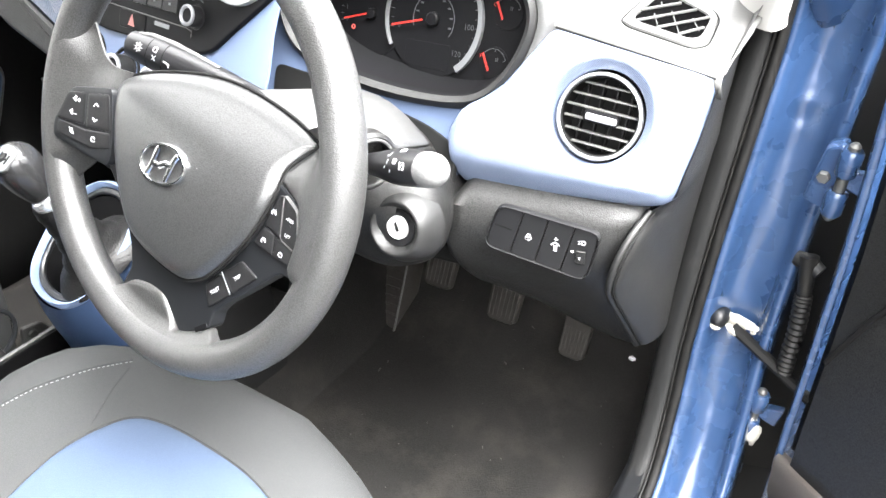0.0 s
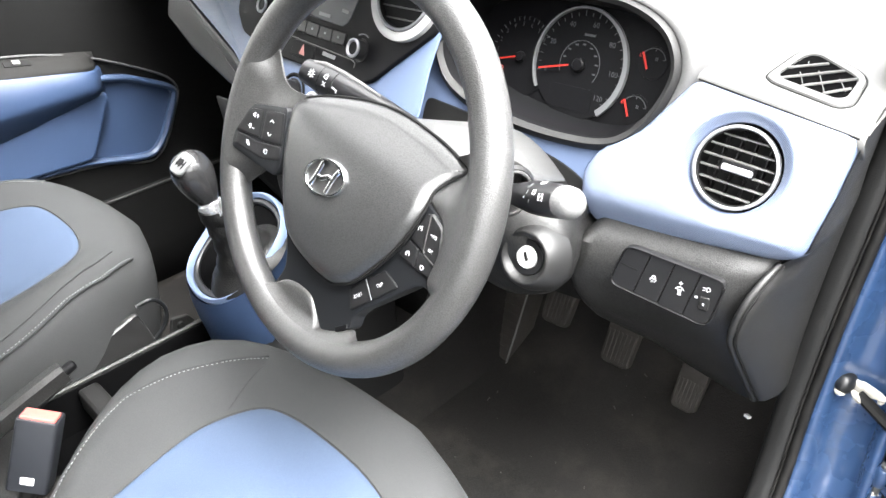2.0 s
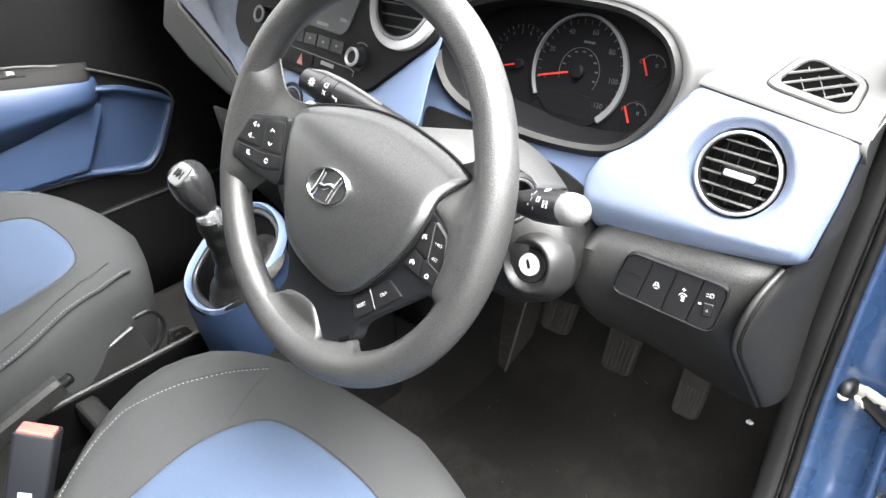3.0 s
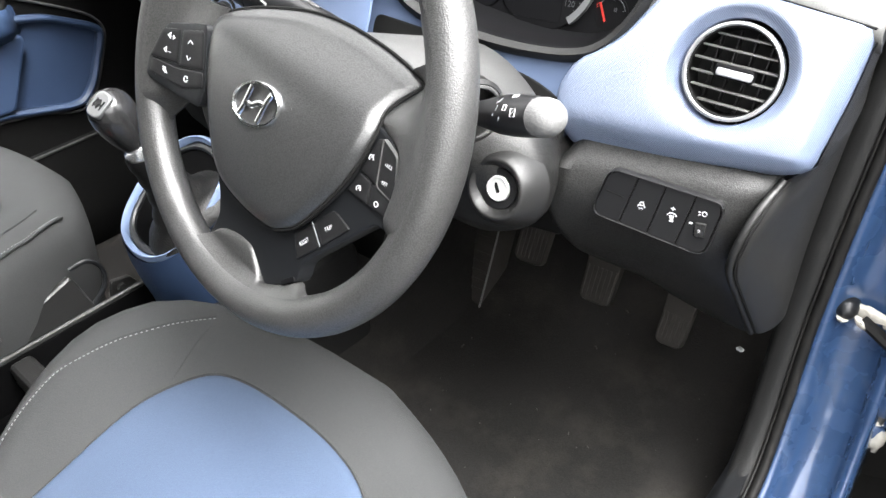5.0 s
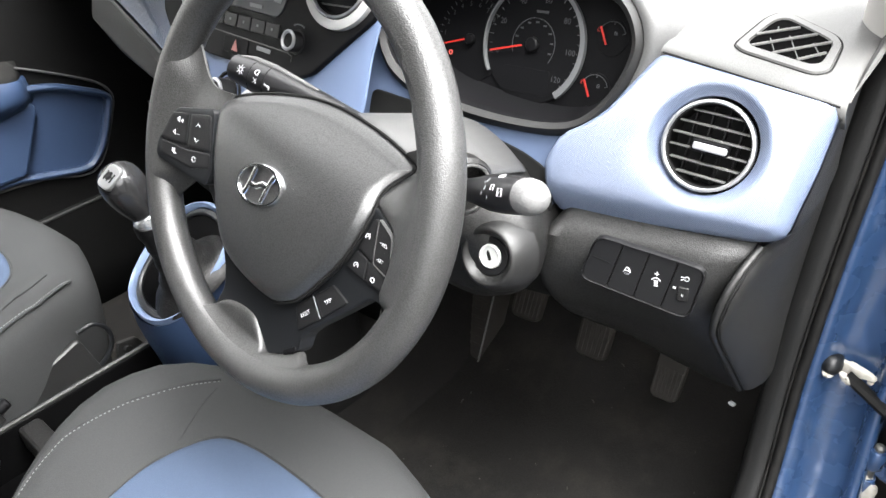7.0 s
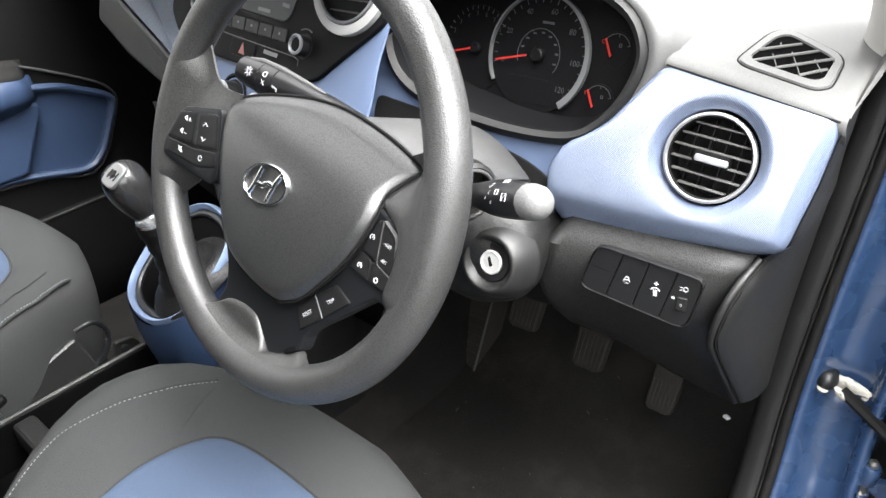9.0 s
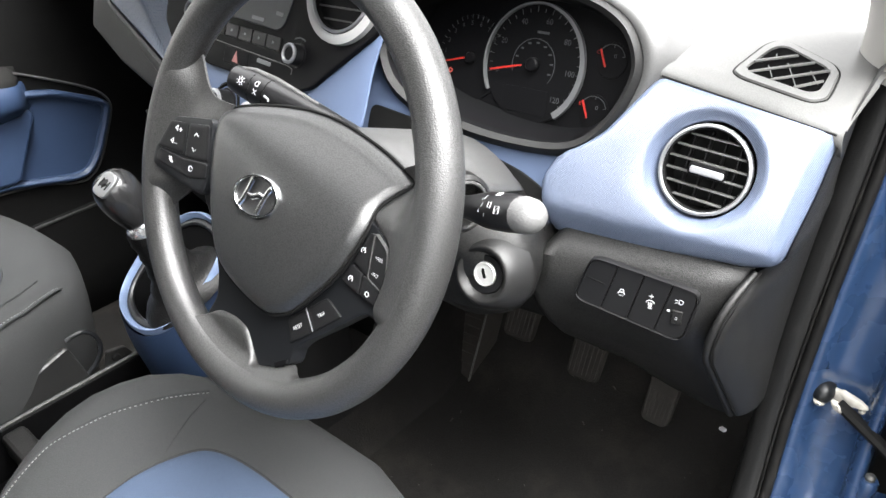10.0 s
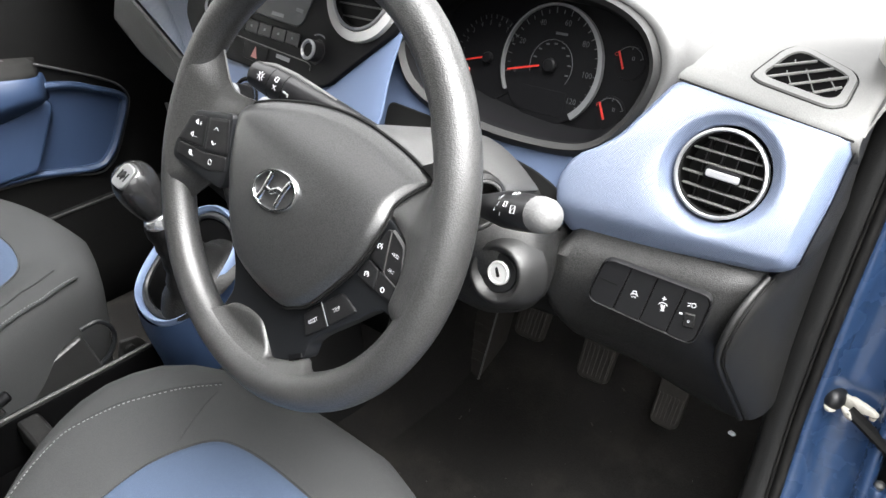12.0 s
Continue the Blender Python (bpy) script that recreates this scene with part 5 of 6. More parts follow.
def knob(parent, fn, r, h, name="knob"):
    k = lathe(name, [(r * 1.25, -0.002), (r * 1.2, 0.001), (r * 1.02, 0.001), (r, h - 0.002), (r * 0.95, h)], fn, CHARCOAL_SMOOTH, parent, n=32)
    lathe("silver_ring", [(r * 0.98, h - 0.003), (r * 1.0, h + 0.0005), (r * 0.82, h + 0.0015), (r * 0.70, h + 0.0005), (r * 0.68, h - 0.002)], fn, SILVER, k, "bright ring", n=32)
    lathe("cap", [(r * 0.69, h - 0.002), (r * 0.67, h - 0.0008), (0.0001, h - 0.0006)], fn, BLACK_GLOSS, k, n=24)
    return k


def ps_at(x, z, w=0.0):
    o = ps(x, z, w)
    return frame_of(o, (1, 0, 0), (0, 0.447, 0.894))


knob(stack, ps_at(0.131, 0.9455), 0.0115, 0.013)
knob(stack, ps_at(-0.076, 0.969), 0.0115, 0.013)
strokes("volume_mark", [arc(0.019, 60, 115, 6)], 0.0016, ps_at(0.131, 0.9455, 0.0008), GREY_PRINT, stack, 0.0006)
cv = ps_at(0.190, 1.014, 0.006)
cvent = round_vent(cv, 0.0420, "round black centre vent with a wide silver collar", True)
lathe("silver_collar", [(0.0475, 0.001), (0.050, 0.002), (0.0575, 0.0), (0.0585, -0.010)], cv, material("silver_collar", (0.36, 0.36, 0.36), 0.45, metal=0.2), cvent, "matt silver collar")
climate = thing("heater_controls", ps(0, 0.88, -0.02), "round heater knobs with bright rings in the blue panel", "heater controls")
for x, z in ((-0.062, 0.888), (0.008, 0.878), (0.078, 0.874)):
    f = ps_at(x, z, -0.006)
    lathe("dial_well", [(0.027, -0.004), (0.027, 0.001), (0.024, 0.002), (0.021, -0.001), (0.0001, -0.001)], f, BLACK, climate)
    knob(climate, f, 0.0165, 0.020)

# passenger side of the dash
def pq(x, z, w=0.0):
    n = Vector((0, -1, 0.4)).normalized()
    bend = 0.9 * max(0.0, -0.42 - x) ** 1.3
    return Vector((x, 0.22 + 0.4 * (z - 0.9) + bend, z)) + n * w


plate("passenger_blue_panel", rounded([(-0.60, 1.05), (-0.47, 0.985), (-0.376, 0.949), (-0.29, 0.918), (-0.206, 0.886), (-0.182, 0.870), (-0.168, 0.872), (-0.160, 0.90), (-0.158, 1.05)], 0.008), pq, BLUE, dash, 0.03, 0.005, "blue panel before the passenger seat")
plate("passenger_lower_panel", rounded([(-0.60, 1.03), (-0.475, 0.955), (-0.450, 0.905), (-0.33, 0.868), (-0.21, 0.838), (-0.165, 0.84), (-0.165, 0.868), (-0.182, 0.866), (-0.206, 0.882), (-0.376, 0.945), (-0.50, 0.995)], 0.006), lambda u, v, w: pq(u, v, w - 0.004), CHARCOAL, dash, 0.10, 0.006)
loft("glovebox", [[Vector((x, y + 0.9 * max(0, -0.42 - x) ** 1.3, z)) for x in (-0.64, -0.5, -0.4, -0.3, -0.2, -0.15)] for y, z in ((0.275, 0.92), (0.29, 0.86), (0.32, 0.78), (0.37, 0.66), (0.46, 0.60))], BLACK, dash, thick=0.004)
loft("stack_base", [[Vector((x, y, z)) for x in (-0.17, -0.13, 0.0, 0.11, 0.17)] for y, z in ((0.155, 0.84), (0.16, 0.78), (0.19, 0.70), (0.24, 0.62), (0.27, 0.50))], BLACK, dash, thick=0.004)


# ---- pedals ----
def pedal(name, x, y, z, w, h, label, lean=32, turn=0, ribbed=0.80):
    ob = thing(name, (x, y, z), label, "pedal", "pedals")
    a = radians(lean)
    fn = frame_of((x, y, z), (1, 0, 0.03 + math.tan(radians(turn))), (0, math.sin(a), math.cos(a)))
    pad = plate("pad", rounded([(-w / 2 * 0.88, -h / 2), (w / 2 * 0.88, -h / 2), (w / 2, h / 2), (-w / 2, h / 2)], 0.012), fn, PEDAL, ob, 0.012, 0.002, "ribbed rubber pad")
    for k in range(7):
        u = -w / 2 * 0.78 + w * 0.78 * k / 6
        plate("rib", rect(w * 0.055, h * ribbed, 0.001), lambda p, q, r, u=u: fn(p + u * (1.0 + q), q - h * (0.42 - ribbed / 2), r + 0.0016), PEDAL, pad, 0.003, 0.0008)
    tube("arm", [fn(0, 0.0, -0.012), fn(0, 0.02, -0.03), fn(0, h / 2 + 0.06, -0.05), Vector((x, y + 0.10, z + 0.28))], [0.008, 0.009, 0.009, 0.009], BLACK, ob, n=8, flat=0.6)
    return ob


pedal("accelerator_pedal", 0.450, 0.505, 0.411, 0.047, 0.094, "worn black accelerator pedal", turn=-2, ribbed=0.42)
pedal("brake_pedal", 0.336, 0.484, 0.446, 0.058, 0.085, "worn black ribbed brake pedal", ribbed=0.55)
pedal("clutch_pedal", 0.227, 0.470, 0.482, 0.058, 0.085, "worn black ribbed clutch pedal")
rest = thing("foot_rest", (0.12, 0.48, 0.30), "black ribbed plastic foot rest by the clutch", "foot rest")
f_fn = frame_of((0.084, 0.495, 0.378), (1, 0, 0.05), (0, 0.50, 0.86))
plate("plate", rounded([(-0.036, -0.070), (-0.010, -0.100), (0.020, -0.112), (0.033, -0.108), (0.036, 0.13), (-0.026, 0.13)], 0.008), f_fn, PEDAL, rest, 0.05, 0.003)
for k in range(9):
    plate("rib", rect(0.046, 0.0035, 0.001), lambda p, q, r, k=k: f_fn(p + 0.005, q - 0.060 + 0.0155 * k, r + 0.0012), PEDAL, rest, 0.003, 0.0008)
# Pale grey line drawn for the highlight along the right edge.
tube("edge", [f_fn(0.033, -0.108, 0.001), f_fn(0.0345, 0.0, 0.001), f_fn(0.036, 0.13, 0.001)], 0.0018, EDGE_GREY, rest, n=6)
clip = thing("carpet_clip", (0.567, 0.432, 0.462), "small white clip at the footwell side", "clip")
plate("head", rect(0.008, 0.004, 0.0012), frame_of((0.567, 0.432, 0.464), (0.9, -0.3, 0), (0, 0.3, 0.9)), WHITE, clip, 0.006, 0.001)


# ---- seats ----
HW = 0.292


def slant(x):
    """How far the front edge falls back towards the right side of a seat."""
    return 0.25 * max(0.0, x) + 0.3 * max(0.0, x) ** 2


def half_width(cx, left, y):
    """Half width of a cushion; its left side draws in towards the back."""
    if cx < 0:
        return HW if left else 0.256
    return HW * max(0.55, 1.15 - 9.5 * max(0.0, -0.11 - y) ** 1.8) if left else HW


def cushion_z(cx, z0, x, y):
    """Height of the cushion top."""
    a = abs(x - cx) / half_width(cx, x < cx, y)
    y = y + slant(x - cx) * max(0.0, min(1.0, (y + 0.30) / 0.30))
    bol = 0.030 * max(0.0, min(1.0, (a - 0.42) / 0.38)) ** 1.3
    nose = 0.012 * math.exp(-((y + 0.03) / 0.10) ** 2)
    slope = 0.10 * min(0.0, y + 0.05)
    e = (a ** 3.6 + (abs(y + 0.275) / 0.342) ** 3.6) ** (1 / 3.6)
    drop = 0.050 * max(0.0, min(1.0, e)) ** 14
    return z0 + bol * (1.0 - max(0, (y + 0.10)) * 4) + nose + slope - drop


def car_seat(cx, z0, label, seam_right, welt=()):
    ob = thing("car_seat", (cx, -0.28, 0.30), label, "car seat", "front seats")
    n = 72
    def foot(th, r):
        c, s = math.cos(th), math.sin(th)
        k = (abs(c) ** 3.6 + abs(s) ** 3.6) ** (-1 / 3.6)
        y = -0.275 + 0.342 * s * k * r
        x = half_width(cx, c < 0, y) * c * k * r
        f = max(0.0, min(1.0, (y + 0.30) / 0.30))
        return cx + x, y - slant(x) * f
    rows = []
    for r in (0.02, 0.2, 0.4, 0.55, 0.66, 0.75, 0.82, 0.88, 0.92, 0.955, 0.98, 1.0):
        rows.append([Vector((*foot(2 * math.pi * j / n, r), cushion_z(cx, z0, *foot(2 * math.pi * j / n, r)))) for j in range(n)])
    for r, dz in ((1.008, 0.02), (1.004, 0.05), (0.985, 0.10), (0.95, 0.15), (0.93, 0.20)):
        rows.append([Vector((*foot(2 * math.pi * j / n, r), cushion_z(cx, z0, *foot(2 * math.pi * j / n, 1.0)) - dz)) for j in range(n)])
    loft("cushion", rows, SEAT_GREY, ob, "grey cloth cushion with raised bolsters", closed=True, caps=True, sharp=80)
    # blue insert with an arched front
    ins = [(-0.090, -0.56), (0.090, -0.56), (0.120, -0.36), (0.148, -0.24), (0.160, -0.16), (0.152, -0.105), (0.110, -0.068), (0.05, -0.050), (-0.02, -0.046), (-0.085, -0.050), (-0.128, -0.066), (-0.156, -0.110), (-0.163, -0.16), (-0.150, -0.24), (-0.122, -0.36)]
    po_ = curve_pts([(x, y, 0) for x, y in ins], 5)
    c = Vector((0, -0.33, 0))
    rows = []
    for s in (1.0, 0.985, 0.96, 0.90, 0.8, 0.65, 0.5, 0.3, 0.05):
        lift = -0.002 if s == 1.0 else (0.0015 if s > 0.97 else 0.0032)
        rows.append([Vector((cx + (c + (p - c) * s).x, (c + (p - c) * s).y, cushion_z(cx, z0, cx + (c + (p - c) * s).x, (c + (p - c) * s).y) + lift)) for p in po_])
    loft("blue_insert", rows, SEAT_BLUE, ob, "bright blue cloth centre panel", closed=True, caps=False, sharp=80)
    tube("seam", [Vector((cx + p.x, p.y, cushion_z(cx, z0, cx + p.x, p.y) + 0.0006)) for p in po_], 0.0016, SEAT_GREY, ob, n=6, closed=True)
    # outer stitched seams
    for sgn in (-1, 1):
        line = seam_right if sgn > 0 else [(0.120, -0.50), (0.160, -0.33), (0.184, -0.289), (0.202, -0.270), (0.234, -0.225), (0.250, -0.190), (0.255, -0.160), (0.246, -0.116), (0.223, -0.066), (0.192, -0.010)]
        pts = curve_pts([(sgn * x, y, 0) for x, y in line], 30, False)
        verts, faces = [], []
        groove = [Vector((cx + p.x, p.y, cushion_z(cx, z0, cx + p.x, p.y) + 0.0004)) for p in pts]
        tube("piping", [g + Vector((sgn * 0.004, 0.002, -0.0003)) for g in groove[::6]], 0.0022, SEAT_GREY, ob, n=6)
        acc = 0.0
        for a, b in zip(groove, groove[1:]):
            acc += (b - a).length
            if acc > 0.0043:
                d = (b - a).normalized()
                s = d.cross(Vector((0, 0, 1))).normalized() * 0.0006
                k = len(verts)
                up = Vector((0, 0, 0.0008))
                e = d * 0.0013
                verts += [b - e - s + up * 0, b + e - s + up * 0, b + e + s, b - e + s, b - e - s * 0.5 + up, b + e - s * 0.5 + up, b + e + s * 0.5 + up, b - e + s * 0.5 + up]
                faces += [[k + 4, k + 5, k + 6, k + 7], [k, k + 1, k + 5, k + 4], [k + 1, k + 2, k + 6, k + 5], [k + 2, k + 3, k + 7, k + 6], [k + 3, k, k + 4, k + 7]]
                acc = 0.0
        solid("stitching", verts, faces, THREAD, ob, "pale contrast stitching", kind="stuff")
    if welt:
        tube("welt", [Vector((cx + p.x, p.y, cushion_z(cx, z0, cx + p.x, p.y) + 0.0002)) for p in curve_pts([(x, y, 0) for x, y in welt], 6, False)], 0.0015, SEAT_GREY, ob, n=8)
    if cx > 0:
        tube("crease", [Vector((x, y, cushion_z(cx, z0, x, y) + 0.0002)) for x, y in [(0.150 + 0.030 * t / 8, -0.020 - 0.075 * t / 8) for t in range(9)]], 0.0005, SEAT_GREY, ob, n=6)
    # base and back
    box("base", (cx - 0.20, -0.50, 0.29), (cx + 0.20, -0.06, z0 - 0.10), BLACK, ob)
    rows = []
    for t in range(8):
        z = z0 + 0.02 + 0.075 * t
        y = -0.62 - 0.03 * t
        rows.append([Vector((cx + x, y + dy, z)) for x, dy in ((-0.24, -0.05), (-0.25, 0.03), (-0.19, 0.05), (-0.1, 0.0), (0.1, 0.0), (0.19, 0.05), (0.25, 0.03), (0.24, -0.05), (0.0, -0.09))])
    loft("backrest", rows, SEAT_GREY, ob, closed=True, caps=True, sharp=80)
    return ob


car_seat(0.335, 0.598, "grey cloth driver seat with blue insert and pale stitching", [(0.120, -0.50), (0.150, -0.38), (0.187, -0.288), (0.222, -0.225), (0.240, -0.165), (0.228, -0.110), (0.190, -0.060)])
pseat = car_seat(-0.408, 0.618, "grey cloth passenger seat with blue insert and pale stitching", [(0.214, -0.50), (0.250, -0.36), (0.249, -0.243), (0.240, -0.165), (0.223, -0.098), (0.202, -0.060), (0.158, -0.013)], [(0.200, -0.50), (0.240, -0.36), (0.240, -0.243), (0.224, -0.150), (0.198, -0.085), (0.151, -0.035)])
tube("adjuster_loop", curve_pts([(-0.176, -0.050, 0.565), (-0.174, -0.026, 0.567), (-0.172, -0.012, 0.552), (-0.171, -0.011, 0.532), (-0.171, -0.022, 0.513), (-0.172, -0.040, 0.500)], 5, False), 0.0036, TRIM_BLACK, pseat, "glossy black adjuster loop", n=8)
plate("side_valance", rounded([(-0.50, 0.36), (-0.035, 0.36), (-0.039, 0.500), (-0.049, 0.551), (-0.19, 0.515), (-0.28, 0.498), (-0.50, 0.48)], 0.008), lambda u, v, w: Vector((-0.166 + w - 0.35 * max(0.0, v - 0.50), u, v)), CHARCOAL_SOFT, pseat, 0.008, 0.003, "dark plastic side valance")
plate("rail_end", rounded([(-0.022, 0.48), (0.030, 0.48), (0.026, 0.505), (0.018, 0.521), (-0.010, 0.527)], 0.005), lambda u, v, w: Vector((-0.160 + w, u, v)), CHARCOAL, pseat, 0.006, 0.002, "dull metal rail end")
lathe("rail_bolt", [(0.0001, 0.003), (0.0055, 0.003), (0.0065, 0.0), (0.0065, -0.004)], frame_of((-0.158, 0.001, 0.511), (0, 1, 0), (0, 0, 1)), BLACK, pseat, n=14)


# ---- centre console ----
console = thing("centre_console", (-0.05, -0.15, 0.28), "dark plastic centre console with open trays", "console")
tube("left_rim", [(-0.154, y, 0.503) for y in (-0.62, -0.3, 0.0, 0.06)], 0.0050, CHARCOAL, console, n=8)
tube("right_rim", [(0.043, y, 0.496) for y in (-0.62, -0.3, 0.0, 0.06)], 0.0055, CHARCOAL, console, n=8)
# Walls and floor coloured near-black for the shade inside the trays.
box("left_wall", (-0.162, -0.62, 0.30), (-0.147, 0.06, 0.502), RECESS_SHADE, console, edge=0.004)
box("right_wall", (0.035, -0.62, 0.30), (0.050, 0.06, 0.495), RECESS_SHADE, console, edge=0.004)
box("tray_floor", (-0.147, -0.62, 0.40), (0.035, 0.06, 0.432), RECESS_SHADE, console)
box("bridge", (-0.147, -0.176, 0.47), (0.035, -0.144, 0.500), CHARCOAL, console, edge=0.006)
box("rear_block", (-0.147, -0.62, 0.42), (0.035, -0.262, 0.494), CHARCOAL, console, edge=0.006)
box("front_block", (-0.145, 0.035, 0.42), (0.035, 0.06, 0.498), CHARCOAL, console, edge=0.004)
plate("left_ledge", rounded([(-0.185, -0.03), (-0.160, -0.03), (-0.160, 0.055), (-0.185, 0.055)], 0.006), lambda u, v, w: Vector((u, v, 0.470 + w)), CHARCOAL, console, 0.15, 0.004)

box("housing_base", (-0.130, 0.04, 0.30), (0.070, 0.26, 0.53), BLACK, console, edge=0.01)
# gear housing: blue skirt, silver-blue ring, gaiter
shift = thing("gear_lever", (-0.02, 0.09, 0.50), "gear lever with glossy knob and leather gaiter", "gear lever")


def sh(u, v, w=0.0):
    """Tilted top of the gear housing."""
    return Vector((-0.045 + u, 0.075 + v, 0.661 + 0.7 * v)) + Vector((0, -0.573, 0.819)) * w


ring_o = curve_pts([(x, y, 0) for x, y in [(-0.058, -0.067), (-0.022, -0.0745), (0.015, -0.0715), (0.045, -0.056), (0.062, -0.030), (0.064, 0.010), (0.050, 0.048), (0.010, 0.070), (-0.042, 0.072), (-0.080, 0.048), (-0.095, 0.010), (-0.092, -0.028), (-0.080, -0.052)]], 5)
ring_o = [Vector((p.x, p.y)) for p in ring_o]
ring_i = inset(ring_o, 0.0070)
housing = thing("gear_housing", (-0.02, 0.10, 0.45), "blue gear lever housing with a pale satin ring", "gear housing")
band("ring", ring_o, ring_i, sh, material("satin_blue", (0.15, 0.20, 0.31), 0.32, metal=0.3), housing, 0.012, 0.004, "pale satin blue ring", 0.002)
rows = []
for s, w, dy in ((1.0, -0.004, 0.0), (1.0, -0.03, 0.0), (0.99, -0.055, 0.002), (0.97, -0.085, 0.006), (0.96, -0.115, 0.010)):
    rows.append([sh(p.x * s, p.y * s, 0) + Vector((0, dy, w)) for p in ring_o])
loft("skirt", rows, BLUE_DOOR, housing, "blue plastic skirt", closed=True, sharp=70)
# Gear well coloured near-black for the shade in it.
plate("well", ring_i, lambda u, v, w: sh(u, v, w - 0.012), RECESS_SHADE, housing, 0.006, 0.001)
band("inner_step", inset(ring_o, 0.0070), inset(ring_o, 0.0150), lambda u, v, w: sh(u, v, w - 0.006), TRIM_BLACK, housing, 0.006, 0.002)
rows = []
kn = Vector((-0.014, 0.036, 0.752))
for i in range(17):
    t = i / 16
    c = sh(0.020, -0.006, -0.010).lerp(kn, t)
    fold = 1 + 0.05 * math.sin(i * 1.9)
    r = (0.030 * (1 - t) ** 4.0 + 0.0185 + 0.005 * (1 - t)) * fold
    rows.append([c + Vector((r * math.cos(a) * (1 + 0.06 * math.sin(3 * a + i)), r * math.sin(a) * 1.15, 0.6 * r * math.sin(a) * (1 - t))) for a in [2 * math.pi * j / 28 for j in range(28)]])
loft("gaiter", rows, material("gaiter_leather", (0.0055, 0.0055, 0.0055), 0.5, grain=0.5, scale=400, kind="leather", spec=0.25), shift, "black leather gaiter", closed=True, sharp=70)
up = (Vector((-0.033, 0.021, 0.835)) - kn).normalized()
k_fn = frame_of(kn, Vector((1, 0, 0)) - up * up.x, up.cross(Vector((1, 0, 0))))
lathe("collar", [(0.0150, -0.012), (0.0170, -0.009), (0.0176, 0.004), (0.0165, 0.010), (0.0125, 0.013)], k_fn, material("bright_collar", (0.45, 0.46, 0.47), 0.25, metal=0.85), shift, "chrome collar", n=28)
lathe("knob", [(0.012, 0.008), (0.0160, 0.016), (0.0212, 0.028), (0.0253, 0.042), (0.0270, 0.054), (0.0262, 0.064), (0.0232, 0.073), (0.0178, 0.0795), (0.0105, 0.0835), (0.0001, 0.085)], k_fn, material("knob_plastic", (0.014, 0.014, 0.0145), 0.22, vary=0.2), shift, "glossy charcoal knob", n=32)
cap_dir = Vector((0.36, -0.56, 0.74)).normalized()
c_fn = frame_of(kn + up * 0.056 + cap_dir * 0.0285, (0.85, 0.10, -0.34), (0.2, 0.75, 0.5))
cap = plate("cap", rect(0.021, 0.031, 0.008), c_fn, material("shift_plate", (0.17, 0.172, 0.175), 0.4, metal=0.6, vary=0.1, vary_scale=60), shift, 0.006, 0.002, "chrome shift pattern plate")
strokes("shift_pattern", [[(-0.005, -0.005), (-0.005, 0.005)], [(0.0, -0.005), (0.0, 0.005)], [(0.005, -0.005), (0.005, 0.005)], [(-0.005, 0.0), (0.005, 0.0)]], 0.0022, c_fn, BLACK_GLOSS, cap, 0.0004)

# handbrake
hb = thing("handbrake", (-0.05, -0.4, 0.50), "dark plastic handbrake lever beside the driver seat", "handbrake")
tip, root = Vector((-0.052, -0.196, 0.601)), Vector((-0.052, -0.56, 0.495))
d = (tip - root).normalized()
side = Vector((1, 0, 0))
over = side.cross(d)
rows = []
for t, k in ((0.0, 0.85), (0.3, 0.9), (0.6, 0.95), (0.85, 1.0), (0.97, 1.0), (1.0, 0.93)):
    c = root.lerp(tip, t)
    rows.append([c + (side * u + over * v) * k for u, v in ((-0.010, 0.013), (0.006, 0.015), (0.013, 0.010), (0.014, -0.008), (0.008, -0.014), (-0.008, -0.014), (-0.014, -0.006), (-0.014, 0.008))])
loft("grip", rows, CHARCOAL, hb, closed=True, caps=True, sharp=25)
tube("button", [tip, tip + d * 0.010, tip + d * 0.014, tip + d * 0.016], [0.0075, 0.0075, 0.007, 0.004], BLACK_GLOSS, hb, n=12)

# seat belt buckle
bk = thing("belt_buckle", (0.012, -0.24, 0.46), "black seat belt buckle with a red release button", "belt buckle")
b_fn = frame_of((0.005, -0.247, 0.597), (0.62, 0.70, -0.335), (-0.774, 0.558, -0.267))
plate("housing", rect(0.048, 0.034, 0.005), b_fn, material("buckle_plastic", (0.014, 0.0155, 0.019), 0.4, vary=0.2, vary_scale=60), bk, 0.095, 0.003)
plate("release_button", rect(0.041, 0.024, 0.003), lambda u, v, w: b_fn(u, v - 0.002, w + 0.003), RED, bk, 0.006, 0.002, "red release button")
plate("slot", rect(0.034, 0.0025, 0.0008), lambda u, v, w: b_fn(u, v + 0.010, w + 0.0004), BLACK, bk, 0.001, 0.0002)
plate("tag", rect(0.016, 0.010, 0.001), frame_of(b_fn(0.000, -0.0175, -0.080), (0.62, 0.70, -0.335), (0.1, 0.43, 0.9)), WHITE, bk, 0.001, 0.0003, "small white tag")
tube("stalk", [b_fn(0, 0, -0.08), b_fn(0, 0, -0.13)], 0.012, BLACK, bk, n=8)


# ---- passenger door ----
door = thing("passenger_door", (-0.70, 0.0, 0.30), "dark passenger door panel with blue armrest and pocket", "car door")


def pd(y, z, w=0.0):
    return Vector((-0.672 + w - 0.10 * max(0.0, z - 0.84) ** 1.2, y, z))


def pdf(u, v, w):
    return pd(-u, v, w)


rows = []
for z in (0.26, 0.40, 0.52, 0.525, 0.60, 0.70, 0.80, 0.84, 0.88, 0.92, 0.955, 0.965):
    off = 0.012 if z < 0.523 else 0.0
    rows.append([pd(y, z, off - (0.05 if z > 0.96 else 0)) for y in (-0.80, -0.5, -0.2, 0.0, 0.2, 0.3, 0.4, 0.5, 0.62)])
